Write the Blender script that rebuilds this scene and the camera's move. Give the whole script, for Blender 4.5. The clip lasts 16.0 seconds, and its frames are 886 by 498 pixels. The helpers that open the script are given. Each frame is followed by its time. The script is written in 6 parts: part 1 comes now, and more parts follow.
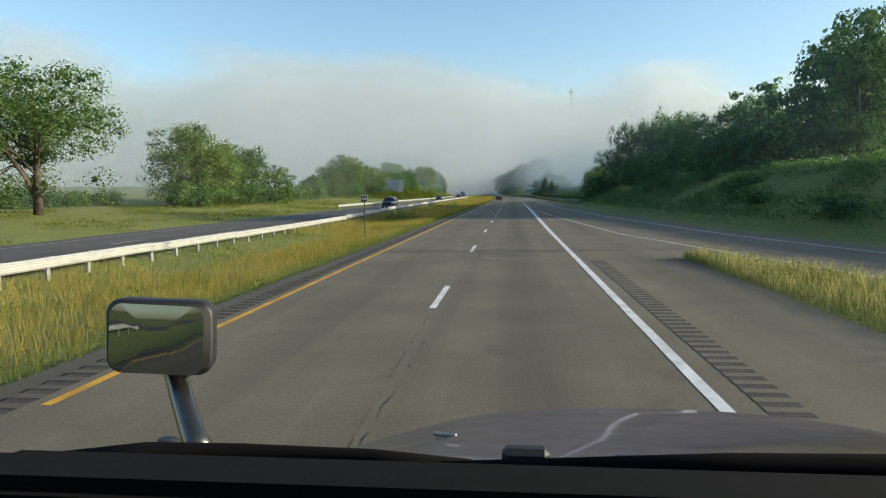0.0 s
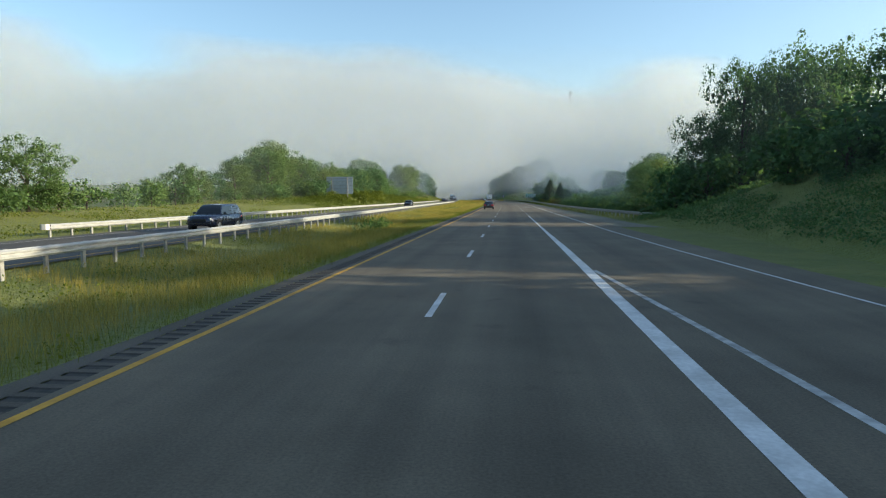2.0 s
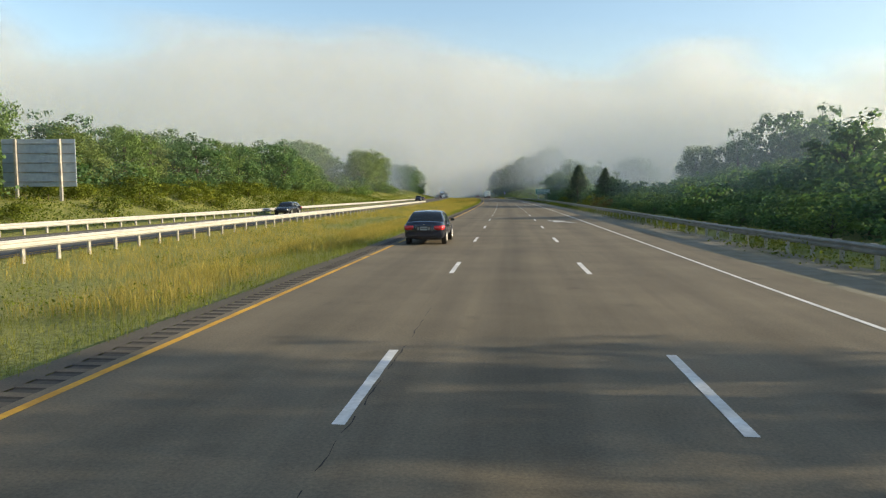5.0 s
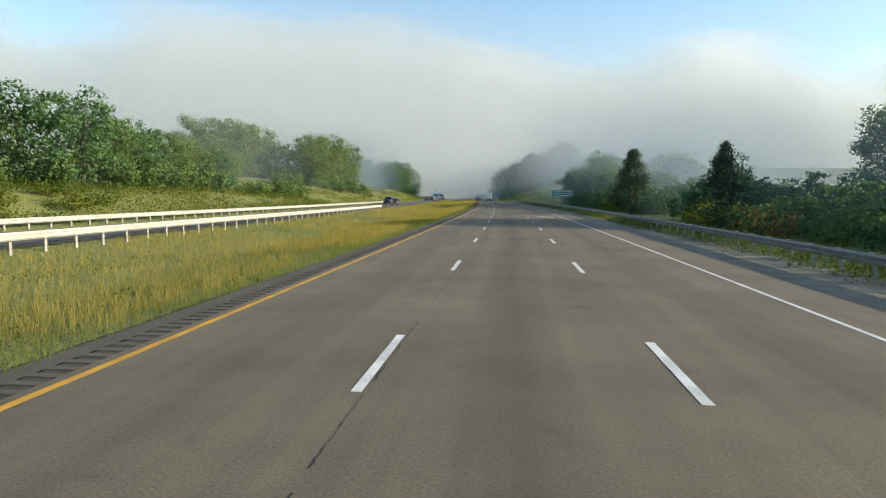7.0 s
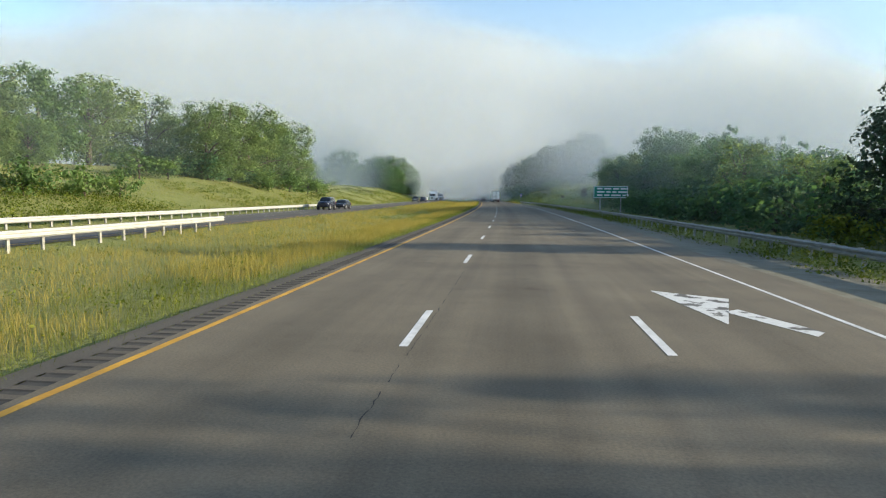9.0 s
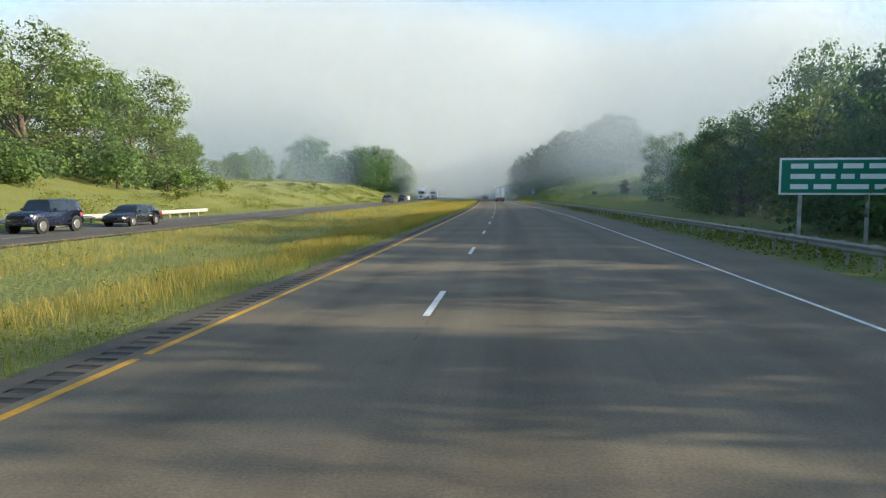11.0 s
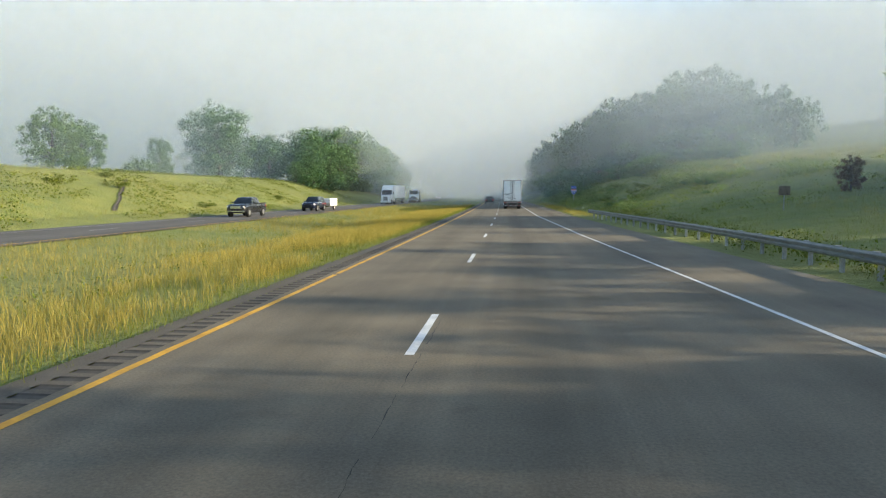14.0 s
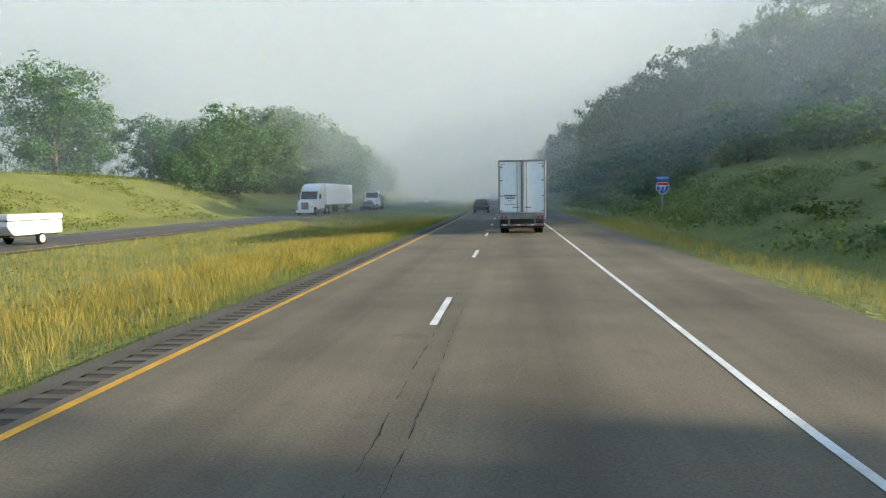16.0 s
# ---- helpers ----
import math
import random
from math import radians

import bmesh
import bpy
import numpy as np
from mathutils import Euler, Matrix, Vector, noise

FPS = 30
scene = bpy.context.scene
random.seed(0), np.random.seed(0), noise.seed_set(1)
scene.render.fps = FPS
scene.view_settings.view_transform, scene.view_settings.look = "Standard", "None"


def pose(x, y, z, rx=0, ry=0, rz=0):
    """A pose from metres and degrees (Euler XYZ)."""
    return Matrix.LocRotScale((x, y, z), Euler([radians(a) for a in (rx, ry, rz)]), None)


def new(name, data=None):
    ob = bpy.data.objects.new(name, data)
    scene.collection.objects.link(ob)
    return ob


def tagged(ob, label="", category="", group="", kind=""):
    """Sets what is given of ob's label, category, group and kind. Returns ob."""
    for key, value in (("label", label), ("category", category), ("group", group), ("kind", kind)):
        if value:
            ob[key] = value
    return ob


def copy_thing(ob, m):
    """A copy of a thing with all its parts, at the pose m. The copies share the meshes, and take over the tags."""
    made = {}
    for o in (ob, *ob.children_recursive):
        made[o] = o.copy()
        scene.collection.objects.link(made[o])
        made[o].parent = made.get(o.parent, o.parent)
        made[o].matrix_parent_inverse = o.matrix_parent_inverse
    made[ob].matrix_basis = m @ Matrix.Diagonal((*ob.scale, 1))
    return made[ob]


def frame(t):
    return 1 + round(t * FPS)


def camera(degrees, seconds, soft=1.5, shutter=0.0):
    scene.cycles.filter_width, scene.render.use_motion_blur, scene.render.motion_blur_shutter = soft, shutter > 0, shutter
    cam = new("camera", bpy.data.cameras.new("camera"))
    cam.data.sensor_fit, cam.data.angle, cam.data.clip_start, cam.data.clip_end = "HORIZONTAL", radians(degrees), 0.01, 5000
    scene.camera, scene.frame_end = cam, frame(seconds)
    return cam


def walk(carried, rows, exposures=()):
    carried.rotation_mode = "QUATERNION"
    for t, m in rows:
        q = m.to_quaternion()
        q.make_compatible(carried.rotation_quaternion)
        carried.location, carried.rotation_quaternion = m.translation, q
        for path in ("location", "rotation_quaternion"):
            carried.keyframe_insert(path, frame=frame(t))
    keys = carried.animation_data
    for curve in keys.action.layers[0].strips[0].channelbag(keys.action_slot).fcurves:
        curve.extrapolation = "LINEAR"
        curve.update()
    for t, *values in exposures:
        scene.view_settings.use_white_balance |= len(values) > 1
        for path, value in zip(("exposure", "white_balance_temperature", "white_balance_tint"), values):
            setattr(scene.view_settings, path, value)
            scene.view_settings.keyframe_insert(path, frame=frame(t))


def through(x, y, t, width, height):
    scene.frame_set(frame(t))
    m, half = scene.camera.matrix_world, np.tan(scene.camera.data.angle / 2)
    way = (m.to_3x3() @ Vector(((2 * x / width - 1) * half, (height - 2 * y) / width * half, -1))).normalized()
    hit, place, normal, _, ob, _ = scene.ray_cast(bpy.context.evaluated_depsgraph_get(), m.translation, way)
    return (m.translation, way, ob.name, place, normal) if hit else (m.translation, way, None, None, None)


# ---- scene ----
# The road is laid out by s (metres along it) and u (metres to the right of the lorry's track).
BEND = ((0, 100, 200, 300, 400, 500, 700), (-0.16e-4, -0.16e-4, 1.26e-4, 2.55e-4, 2.96e-4, 1.72e-4, 1.56e-4))
_S = np.arange(-3000, 3001, 1.0)
_H = np.cumsum(np.where(_S > 1000, 0, np.interp(_S, *BEND)))
_H -= _H[3000]
_X, _Y = np.cumsum(-np.sin(_H)), np.cumsum(np.cos(_H))
_X -= _X[3000]
_Y -= _Y[3000]


def heading(s):
    return float(np.interp(s, _S, _H))


def W(s, u, z=0.0):
    """World point at s metres along the road and u metres to its right."""
    h = heading(s)
    return Vector((float(np.interp(s, _S, _X)) + u * math.cos(h), float(np.interp(s, _S, _Y)) + u * math.sin(h), z))


def on_road(s, u, z=0.0, turn=0.0, scale=1.0):
    """Pose of a thing at (s, u), facing along the road, turned left by turn degrees."""
    return Matrix.LocRotScale(W(s, u, z), Euler((0, 0, heading(s) + radians(turn))), Vector((1, 1, 1)) * scale)


# ---- camera ----
TRACK = (  # seconds, metres along the road, metres right of the track, pitch, roll, yaw to the road
    (0.0, 0.4, -0.05, -4.78, 0.66, 5.86), (0.5, 15.8, -0.14, -4.70, 0.51, 5.86), (1.0, 31.2, -0.17, -4.67, -0.50, 5.85),
    (1.5, 46.6, -0.14, -4.72, -0.36, 5.83), (2.0, 61.9, -0.11, -4.46, 0.01, 5.60), (2.5, 77.0, -0.10, -4.71, -0.12, 5.56),
    (3.0, 92.1, 0.03, -4.18, 0.21, 5.59), (3.5, 107.2, 0.01, -4.64, 0.04, 5.56), (4.0, 122.5, 0.03, -4.60, -0.00, 5.73),
    (4.5, 137.8, 0.05, -4.60, -0.00, 5.81), (5.0, 153.1, 0.07, -4.70, 0.24, 5.81), (5.5, 168.3, 0.26, -4.30, 0.66, 5.81),
    (6.0, 183.3, 0.18, -4.46, 0.09, 5.87), (6.5, 198.2, 0.18, -4.84, -0.40, 5.77), (7.0, 213.0, 0.13, -4.58, -0.54, 5.94),
    (7.5, 227.8, 0.09, -4.65, -0.30, 5.81), (8.0, 242.5, 0.09, -4.46, -0.34, 5.90), (8.5, 257.2, 0.01, -4.78, -0.04, 6.09),
    (9.0, 271.7, 0.02, -4.58, -0.63, 6.28), (9.5, 286.3, 0.03, -4.81, -0.03, 6.33), (10.0, 301.0, 0.01, -4.60, -0.00, 6.25),
    (10.5, 315.7, 0.00, -4.60, -0.00, 6.21), (11.0, 330.4, -0.01, -4.77, -0.09, 6.20), (11.5, 345.2, -0.05, -4.81, -0.55, 6.01),
    (12.0, 360.1, -0.05, -4.85, -0.38, 6.10), (12.5, 374.9, -0.03, -4.84, -0.43, 6.16), (13.0, 389.6, 0.02, -4.81, 0.12, 6.20),
    (13.5, 404.1, -0.06, -4.83, 0.08, 6.23), (14.0, 418.6, -0.14, -4.76, 0.09, 6.26), (14.5, 433.4, -0.16, -4.92, 0.44, 6.19),
    (15.0, 448.2, -0.21, -4.65, 0.42, 6.22), (15.5, 462.8, -0.26, -4.91, 0.73, 6.01), (16.0, 477.3, -0.20, -4.59, 0.87, 6.03),
)

EYE = 2.175
cam = camera(67.42, 16.0, 1.2, 0.0)
walk(cam, [(t, pose(*W(s, u, EYE), 90 + p, r, y + math.degrees(heading(s)))) for t, s, u, p, r, y in TRACK],
     ((0.0, 0.65, 6000, 3), (1.0, 0.65, 5950, 3), (2.0, 0.75, 6000, 4), (3.2, 0.8, 6050, 4), (5.3, 0.85, 6750, 7), (6.5, 0.88, 6350, 6), (9.0, 1.0, 6020, 6),
      (11.5, 1.2, 6180, 6), (13.5, 1.27, 6220, 6), (16.0, 1.2, 6080, 5)))

# ---- light ----
scene.cycles.transparent_max_bounces = 110  # several layers of fog stand one behind another
SUN_EL, SUN_AZ = 15.0, 87.0
world = bpy.data.worlds.new("world")
scene.world = world
world.use_nodes = True
_nt = world.node_tree
sky = _nt.nodes.new("ShaderNodeTexSky")
sky.sky_type, sky.sun_disc = "NISHITA", False
sky.sun_elevation, sky.sun_rotation = radians(SUN_EL), radians(SUN_AZ)
sky.air_density, sky.dust_density, sky.ozone_density = 1.0, 1.2, 1.3
_nt.links.new(sky.outputs[0], _nt.nodes["Background"].inputs[0])
_nt.nodes["Background"].inputs[1].default_value = 0.15
sun = new("sun", bpy.data.lights.new("sun", "SUN"))
sun.data.energy, sun.data.angle, sun.data.color = 5.0, radians(0.6), (1.0, 0.83, 0.58)
SUN_DIR = Vector((math.sin(radians(SUN_AZ)) * math.cos(radians(SUN_EL)), math.cos(radians(SUN_AZ)) * math.cos(radians(SUN_EL)), math.sin(radians(SUN_EL))))
sun.rotation_euler = SUN_DIR.to_track_quat("Z", "Y").to_euler()


# ---- materials ----
def nodes_of(name):
    m = bpy.data.materials.new(name)
    m.use_nodes = True
    return m, m.node_tree.nodes, m.node_tree.links, m.node_tree.nodes["Principled BSDF"]


def noise_node(n, l, coord, scale, detail=4.0, rough=0.55, stretch=None):
    t = n.new("ShaderNodeTexNoise")
    t.inputs["Scale"].default_value, t.inputs["Detail"].default_value, t.inputs["Roughness"].default_value = scale, detail, rough
    if stretch:
        mp = n.new("ShaderNodeMapping")
        mp.inputs["Scale"].default_value = stretch
        l.new(coord, mp.inputs["Vector"])
        coord = mp.outputs[0]
    l.new(coord, t.inputs["Vector"])
    return t.outputs["Fac"]


def ramp(n, l, fac, lo, hi, a, b):
    r = n.new("ShaderNodeValToRGB")
    r.color_ramp.elements[0].position, r.color_ramp.elements[0].color = lo, (*a, 1)
    r.color_ramp.elements[1].position, r.color_ramp.elements[1].color = hi, (*b, 1)
    l.new(fac, r.inputs[0])
    return r.outputs[0]


def mix(n, l, kind, fac, a, b):
    x = n.new("ShaderNodeMix")
    x.data_type, x.blend_type = "RGBA", kind
    for sock, v in ((x.inputs[0], fac), (x.inputs[6], a), (x.inputs[7], b)):
        if isinstance(v, (int, float)):
            sock.default_value = v
        elif isinstance(v, tuple):
            sock.default_value = (*v, 1)
        else:
            l.new(v, sock)
    return x.outputs[2]


def math_node(n, l, op, a, b=0.0):
    x = n.new("ShaderNodeMath")
    x.operation = op
    for sock, v in ((x.inputs[0], a), (x.inputs[1], b)):
        if isinstance(v, (int, float)):
            sock.default_value = v
        else:
            l.new(v, sock)
    return x.outputs[0]


def bump(n, l, p, height, strength, dist):
    b = n.new("ShaderNodeBump")
    b.inputs["Strength"].default_value, b.inputs["Distance"].default_value = strength, dist
    l.new(height, b.inputs["Height"])
    l.new(b.outputs[0], p.inputs["Normal"])


def surface(name, a, b, scale, rough=0.8, metal=0.0, fine=40.0, relief=0.2, depth=0.01, big=None, spec=0.4, vary=0.0):
    """Two colours mixed by noise at one scale, mottled at a finer one, with fine relief; big: a third colour at ten times the size."""
    m, n, l, p = nodes_of(name)
    co = n.new("ShaderNodeTexCoord").outputs["Object"]
    c = ramp(n, l, noise_node(n, l, co, scale), 0.35, 0.65, a, b)
    if big:
        c = mix(n, l, "MIX", math_node(n, l, "MULTIPLY", noise_node(n, l, co, scale / 9), 0.9), c, big)
    f = noise_node(n, l, co, fine, 3)
    c = mix(n, l, "MULTIPLY", 0.5, c, ramp(n, l, f, 0.3, 0.7, (0.6, 0.6, 0.6), (1, 1, 1)))
    if vary:
        oi = n.new("ShaderNodeObjectInfo")
        c = mix(n, l, "MULTIPLY", vary, c, ramp(n, l, oi.outputs["Random"], 0, 1, (0.6, 0.6, 0.6), (1, 1, 1)))
    l.new(c, p.inputs["Base Color"])
    p.inputs["Roughness"].default_value, p.inputs["Metallic"].default_value, p.inputs["Specular IOR Level"].default_value = rough, metal, spec
    if relief:
        bump(n, l, p, f, relief, depth)
    return m


def paint(name, col, rough=0.35, metal=0.0, coat=0.0, dirt=0.25, spec=0.5):
    """Sprayed or moulded surface, slightly dirty."""
    m, n, l, p = nodes_of(name)
    co = n.new("ShaderNodeTexCoord").outputs["Object"]
    d = ramp(n, l, noise_node(n, l, co, 2.5, 6, 0.65), 0.35, 0.75, (1 - dirt,) * 3, (1, 1, 1))
    l.new(mix(n, l, "MULTIPLY", 1.0, col, d), p.inputs["Base Color"])
    l.new(math_node(n, l, "MULTIPLY_ADD", noise_node(n, l, co, 9, 4), 0.25), p.inputs["Roughness"])
    p.inputs["Roughness"].links[0].from_node.inputs[2].default_value = max(0.03, rough - 0.1)
    p.inputs["Metallic"].default_value, p.inputs["Coat Weight"].default_value, p.inputs["Specular IOR Level"].default_value = metal, coat, spec
    return m


def asphalt(name, base, bands):
    """Worn asphalt: bands are (u, half width, factor) of oil and wheel tracks along the road."""
    m, n, l, p = nodes_of(name)
    uv = n.new("ShaderNodeUVMap")
    uv.uv_map = "lane"
    co = uv.outputs[0]
    u = n.new("ShaderNodeSeparateXYZ")
    l.new(co, u.inputs[0])
    c = ramp(n, l, noise_node(n, l, co, 0.35, 5, 0.6), 0.3, 0.7, tuple(x * 0.80 for x in base), tuple(x * 1.16 for x in base))
    streak = noise_node(n, l, co, 1.0, 4, 0.6, (2.2, 0.05, 1))
    c = mix(n, l, "MULTIPLY", 0.7, c, ramp(n, l, streak, 0.3, 0.7, (0.72, 0.72, 0.74), (1.0, 1.0, 1.0)))
    wob = math_node(n, l, "MULTIPLY", math_node(n, l, "SUBTRACT", noise_node(n, l, co, 0.08, 2), 0.5), 0.5)
    uu = math_node(n, l, "ADD", u.outputs[0], wob)
    for centre, half, f in bands:
        d = math_node(n, l, "ABSOLUTE", math_node(n, l, "SUBTRACT", uu, centre))
        k = n.new("ShaderNodeMapRange")
        k.interpolation_type = "SMOOTHSTEP"
        l.new(d, k.inputs[0])
        k.inputs[1].default_value, k.inputs[2].default_value, k.inputs[3].default_value, k.inputs[4].default_value = 0.0, half, f, 1.0
        c = mix(n, l, "MULTIPLY", 1.0, c, k.outputs[0])
    grain = noise_node(n, l, co, 28, 3, 0.7)
    c = mix(n, l, "MULTIPLY", 0.8, c, ramp(n, l, grain, 0.3, 0.75, (0.55, 0.55, 0.55), (1.15, 1.12, 1.08)))
    stain = noise_node(n, l, co, 0.9, 3, 0.5)
    c = mix(n, l, "MULTIPLY", 1.0, c, ramp(n, l, stain, 0.26, 0.36, (0.78, 0.78, 0.78), (1, 1, 1)))
    l.new(c, p.inputs["Base Color"])
    p.inputs["Roughness"].default_value, p.inputs["Specular IOR Level"].default_value = 0.85, 0.25
    bump(n, l, p, grain, 0.35, 0.01)
    return m


def foliage(name, dark, light, gloss=0.25, through=0.35):
    """Leaves: diffuse with light coming through, each leaf and each plant a little different."""
    m, n, l, p = nodes_of(name)
    isl = n.new("ShaderNodeNewGeometry").outputs["Random Per Island"]
    co = n.new("ShaderNodeTexCoord").outputs["Object"]
    oi = n.new("ShaderNodeObjectInfo").outputs["Random"]
    f = math_node(n, l, "ADD", math_node(n, l, "MULTIPLY", isl, 0.3), math_node(n, l, "MULTIPLY", noise_node(n, l, co, 0.7, 2), 0.7))
    c = ramp(n, l, f, 0.25, 0.75, dark, light)
    c = mix(n, l, "MULTIPLY", 1.0, c, ramp(n, l, oi, 0, 1, (0.75, 0.8, 0.75), (1.1, 1.05, 0.9)))
    l.new(c, p.inputs["Base Color"])
    p.inputs["Roughness"].default_value, p.inputs["Specular IOR Level"].default_value = 0.62, gloss * 0.45
    tr = n.new("ShaderNodeBsdfTranslucent")
    l.new(mix(n, l, "MULTIPLY", 1.0, c, (1.12, 1.15, 0.58)), tr.inputs[0])
    ms = n.new("ShaderNodeMixShader")
    ms.inputs[0].default_value = through
    l.new(p.outputs[0], ms.inputs[1])
    l.new(tr.outputs[0], ms.inputs[2])
    l.new(ms.outputs[0], n["Material Output"].inputs[0])
    return m


def mist(name):
    """Thin fog: a scattering sheet whose thickness is the point attribute 'thickness'."""
    m, n, l, p = nodes_of(name)
    n.remove(p)
    at = n.new("ShaderNodeAttribute")
    at.attribute_name = "thickness"
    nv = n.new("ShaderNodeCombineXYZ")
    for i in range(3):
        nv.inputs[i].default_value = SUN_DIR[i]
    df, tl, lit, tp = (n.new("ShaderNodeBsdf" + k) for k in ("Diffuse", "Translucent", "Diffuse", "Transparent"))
    for k in (df, tl):
        k.inputs["Color"].default_value = (0.93, 0.96, 1.0, 1)
    # blue tint in the colour cancels the warm sunlight and keeps the fog white
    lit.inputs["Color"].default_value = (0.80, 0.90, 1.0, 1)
    l.new(nv.outputs[0], lit.inputs["Normal"])  # normal fixed on the sun, so each sheet looks sunlit whichever way it runs
    a, c, b = (n.new("ShaderNodeMixShader") for _ in range(3))
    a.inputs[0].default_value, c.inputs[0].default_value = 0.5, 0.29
    l.new(df.outputs[0], a.inputs[1])
    l.new(tl.outputs[0], a.inputs[2])
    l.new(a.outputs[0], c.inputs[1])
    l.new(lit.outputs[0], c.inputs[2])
    l.new(at.outputs["Fac"], b.inputs[0])
    l.new(tp.outputs[0], b.inputs[1])
    l.new(c.outputs[0], b.inputs[2])
    l.new(b.outputs[0], n["Material Output"].inputs[0])
    return m


def glass(name, tint):
    m, n, l, p = nodes_of(name)
    p.inputs["Base Color"].default_value = (*tint, 1)
    p.inputs["Roughness"].default_value, p.inputs["Specular IOR Level"].default_value = 0.04, 0.6
    return m


ASPHALT = asphalt("asphalt", (0.176, 0.151, 0.108), ((0.25, 1.0, 0.74), (-3.3, 0.9, 0.85), (4.1, 0.9, 0.82), (-1.2, 0.35, 0.9), (1.55, 0.35, 0.92)))
ASPHALT_OPP = asphalt("asphalt_opposite", (0.125, 0.117, 0.106), ((-18, 1.2, 0.8), (-23, 1.2, 0.8)))
SHOULDER = asphalt("shoulder_asphalt", (0.125, 0.108, 0.082), ())
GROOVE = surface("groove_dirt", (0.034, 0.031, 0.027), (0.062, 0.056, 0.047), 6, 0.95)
GRAVEL = surface("gravel", (0.16, 0.14, 0.115), (0.26, 0.235, 0.2), 1.2, 0.95, 0, 35, 0.6, 0.03, (0.12, 0.12, 0.06))
SOIL = surface("grassy_soil", (0.10, 0.15, 0.03), (0.185, 0.21, 0.045), 0.5, 0.95, 0, 5, 1.0, 0.2, (0.20, 0.19, 0.055))
LINE_WHITE = surface("white_road_paint", (0.50, 0.50, 0.48), (0.72, 0.72, 0.70), 1.5, 0.7, 0, 16, 0.2, 0.003)
LINE_WORN = surface("worn_white_paint", (0.22, 0.22, 0.21), (0.55, 0.55, 0.53), 2.5, 0.8, 0, 12, 0.2, 0.003)
LINE_FLAKED = surface("flaking_white_paint", (0.10, 0.095, 0.085), (0.60, 0.60, 0.58), 2.2, 0.8, 0, 14, 0.25, 0.003)
LINE_FLAKED.node_tree.nodes["Color Ramp"].color_ramp.elements[0].position, LINE_FLAKED.node_tree.nodes["Color Ramp"].color_ramp.elements[1].position = 0.42, 0.47
LINE_YELLOW = surface("yellow_road_paint", (0.42, 0.22, 0.015), (0.66, 0.36, 0.025), 1.2, 0.7, 0, 14, 0.2, 0.003)
TAR = surface("tar_crack", (0.012, 0.012, 0.012), (0.03, 0.028, 0.026), 8, 0.9, 0, 40, 0.3, 0.005)
ZINC = surface("galvanised_steel", (0.50, 0.51, 0.50), (0.68, 0.68, 0.66), 1.8, 0.5, 0.35, 30, 0.1, 0.002, (0.42, 0.40, 0.36))
# copy of ZINC with the shade of the rail's road face in its colour
ZINC_SHADED = surface("shaded_rail_steel", (0.20, 0.205, 0.195), (0.34, 0.34, 0.32), 1.6, 0.6, 0.3, 30, 0.15, 0.002, (0.20, 0.17, 0.13))
POST_STEEL = surface("post_steel", (0.30, 0.29, 0.27), (0.45, 0.44, 0.41), 3, 0.65, 0.3, 25, 0.2, 0.004, vary=0.5)
BARK = surface("bark", (0.04, 0.032, 0.024), (0.11, 0.088, 0.066), 3.0, 0.95, 0, 14, 0.9, 0.06)
LEAF_SUN = foliage("broad_leaves", (0.08, 0.142, 0.055), (0.16, 0.235, 0.092), 0.2, 0.45)
LEAF_OLIVE = foliage("olive_leaves", (0.10, 0.15, 0.064), (0.19, 0.25, 0.108), 0.2, 0.45)
# colour holds the bluish shade and haze over the backlit right-hand trees
LEAF_DARK = foliage("dark_leaves", (0.055, 0.118, 0.062), (0.12, 0.20, 0.10), 0.2, 0.45)
LEAF_WEED = foliage("weed_leaves", (0.05, 0.085, 0.015), (0.19, 0.21, 0.035), 0.2, 0.4)
NEEDLE = foliage("juniper_needles", (0.025, 0.052, 0.026), (0.065, 0.10, 0.05), 0.15, 0.2)
STRAW = foliage("straw_grass", (0.20, 0.168, 0.045), (0.43, 0.35, 0.12), 0.15, 0.4)
GRASS = foliage("green_grass", (0.095, 0.12, 0.02), (0.25, 0.245, 0.05), 0.15, 0.4)
STRAW_PALE = foliage("pale_seed_grass", (0.30, 0.26, 0.16), (0.52, 0.46, 0.31), 0.15, 0.4)
VERGE = foliage("verge_grass", (0.10, 0.122, 0.052), (0.21, 0.222, 0.11), 0.15, 0.4)
# MEADOW brightened, with the far field's sunlight put into the colour
FIELD = foliage("field_grass", (0.19, 0.225, 0.04), (0.35, 0.36, 0.085), 0.15, 0.45)
MEADOW = foliage("meadow_grass", (0.13, 0.175, 0.035), (0.27, 0.295, 0.075), 0.15, 0.45)
LEAF_RED = foliage("reddish_leaves", (0.085, 0.05, 0.035), (0.17, 0.10, 0.07), 0.15, 0.35)
RUST = foliage("rusty_weeds", (0.09, 0.075, 0.035), (0.19, 0.15, 0.07), 0.1, 0.3)
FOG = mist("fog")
TYRE = paint("tyre_rubber", (0.02, 0.02, 0.02), 0.8, 0, 0, 0.4, 0.2)
BLACK = paint("black_plastic", (0.018, 0.018, 0.02), 0.5, 0, 0, 0.3)
POST_METAL = paint("brushed_post_metal", (0.15, 0.14, 0.12), 0.27, 0.9, 0, 0.25)
DASH = paint("matt_black_dash", (0.007, 0.0065, 0.007), 0.95, 0, 0, 0.3, 0.1)
CHROME = paint("chrome", (0.75, 0.75, 0.75), 0.18, 1.0, 0, 0.1)
ALLOY = paint("alloy_wheel", (0.5, 0.5, 0.5), 0.3, 0.9, 0, 0.3)
GLASS_DARK = glass("tinted_glass", (0.012, 0.016, 0.02))
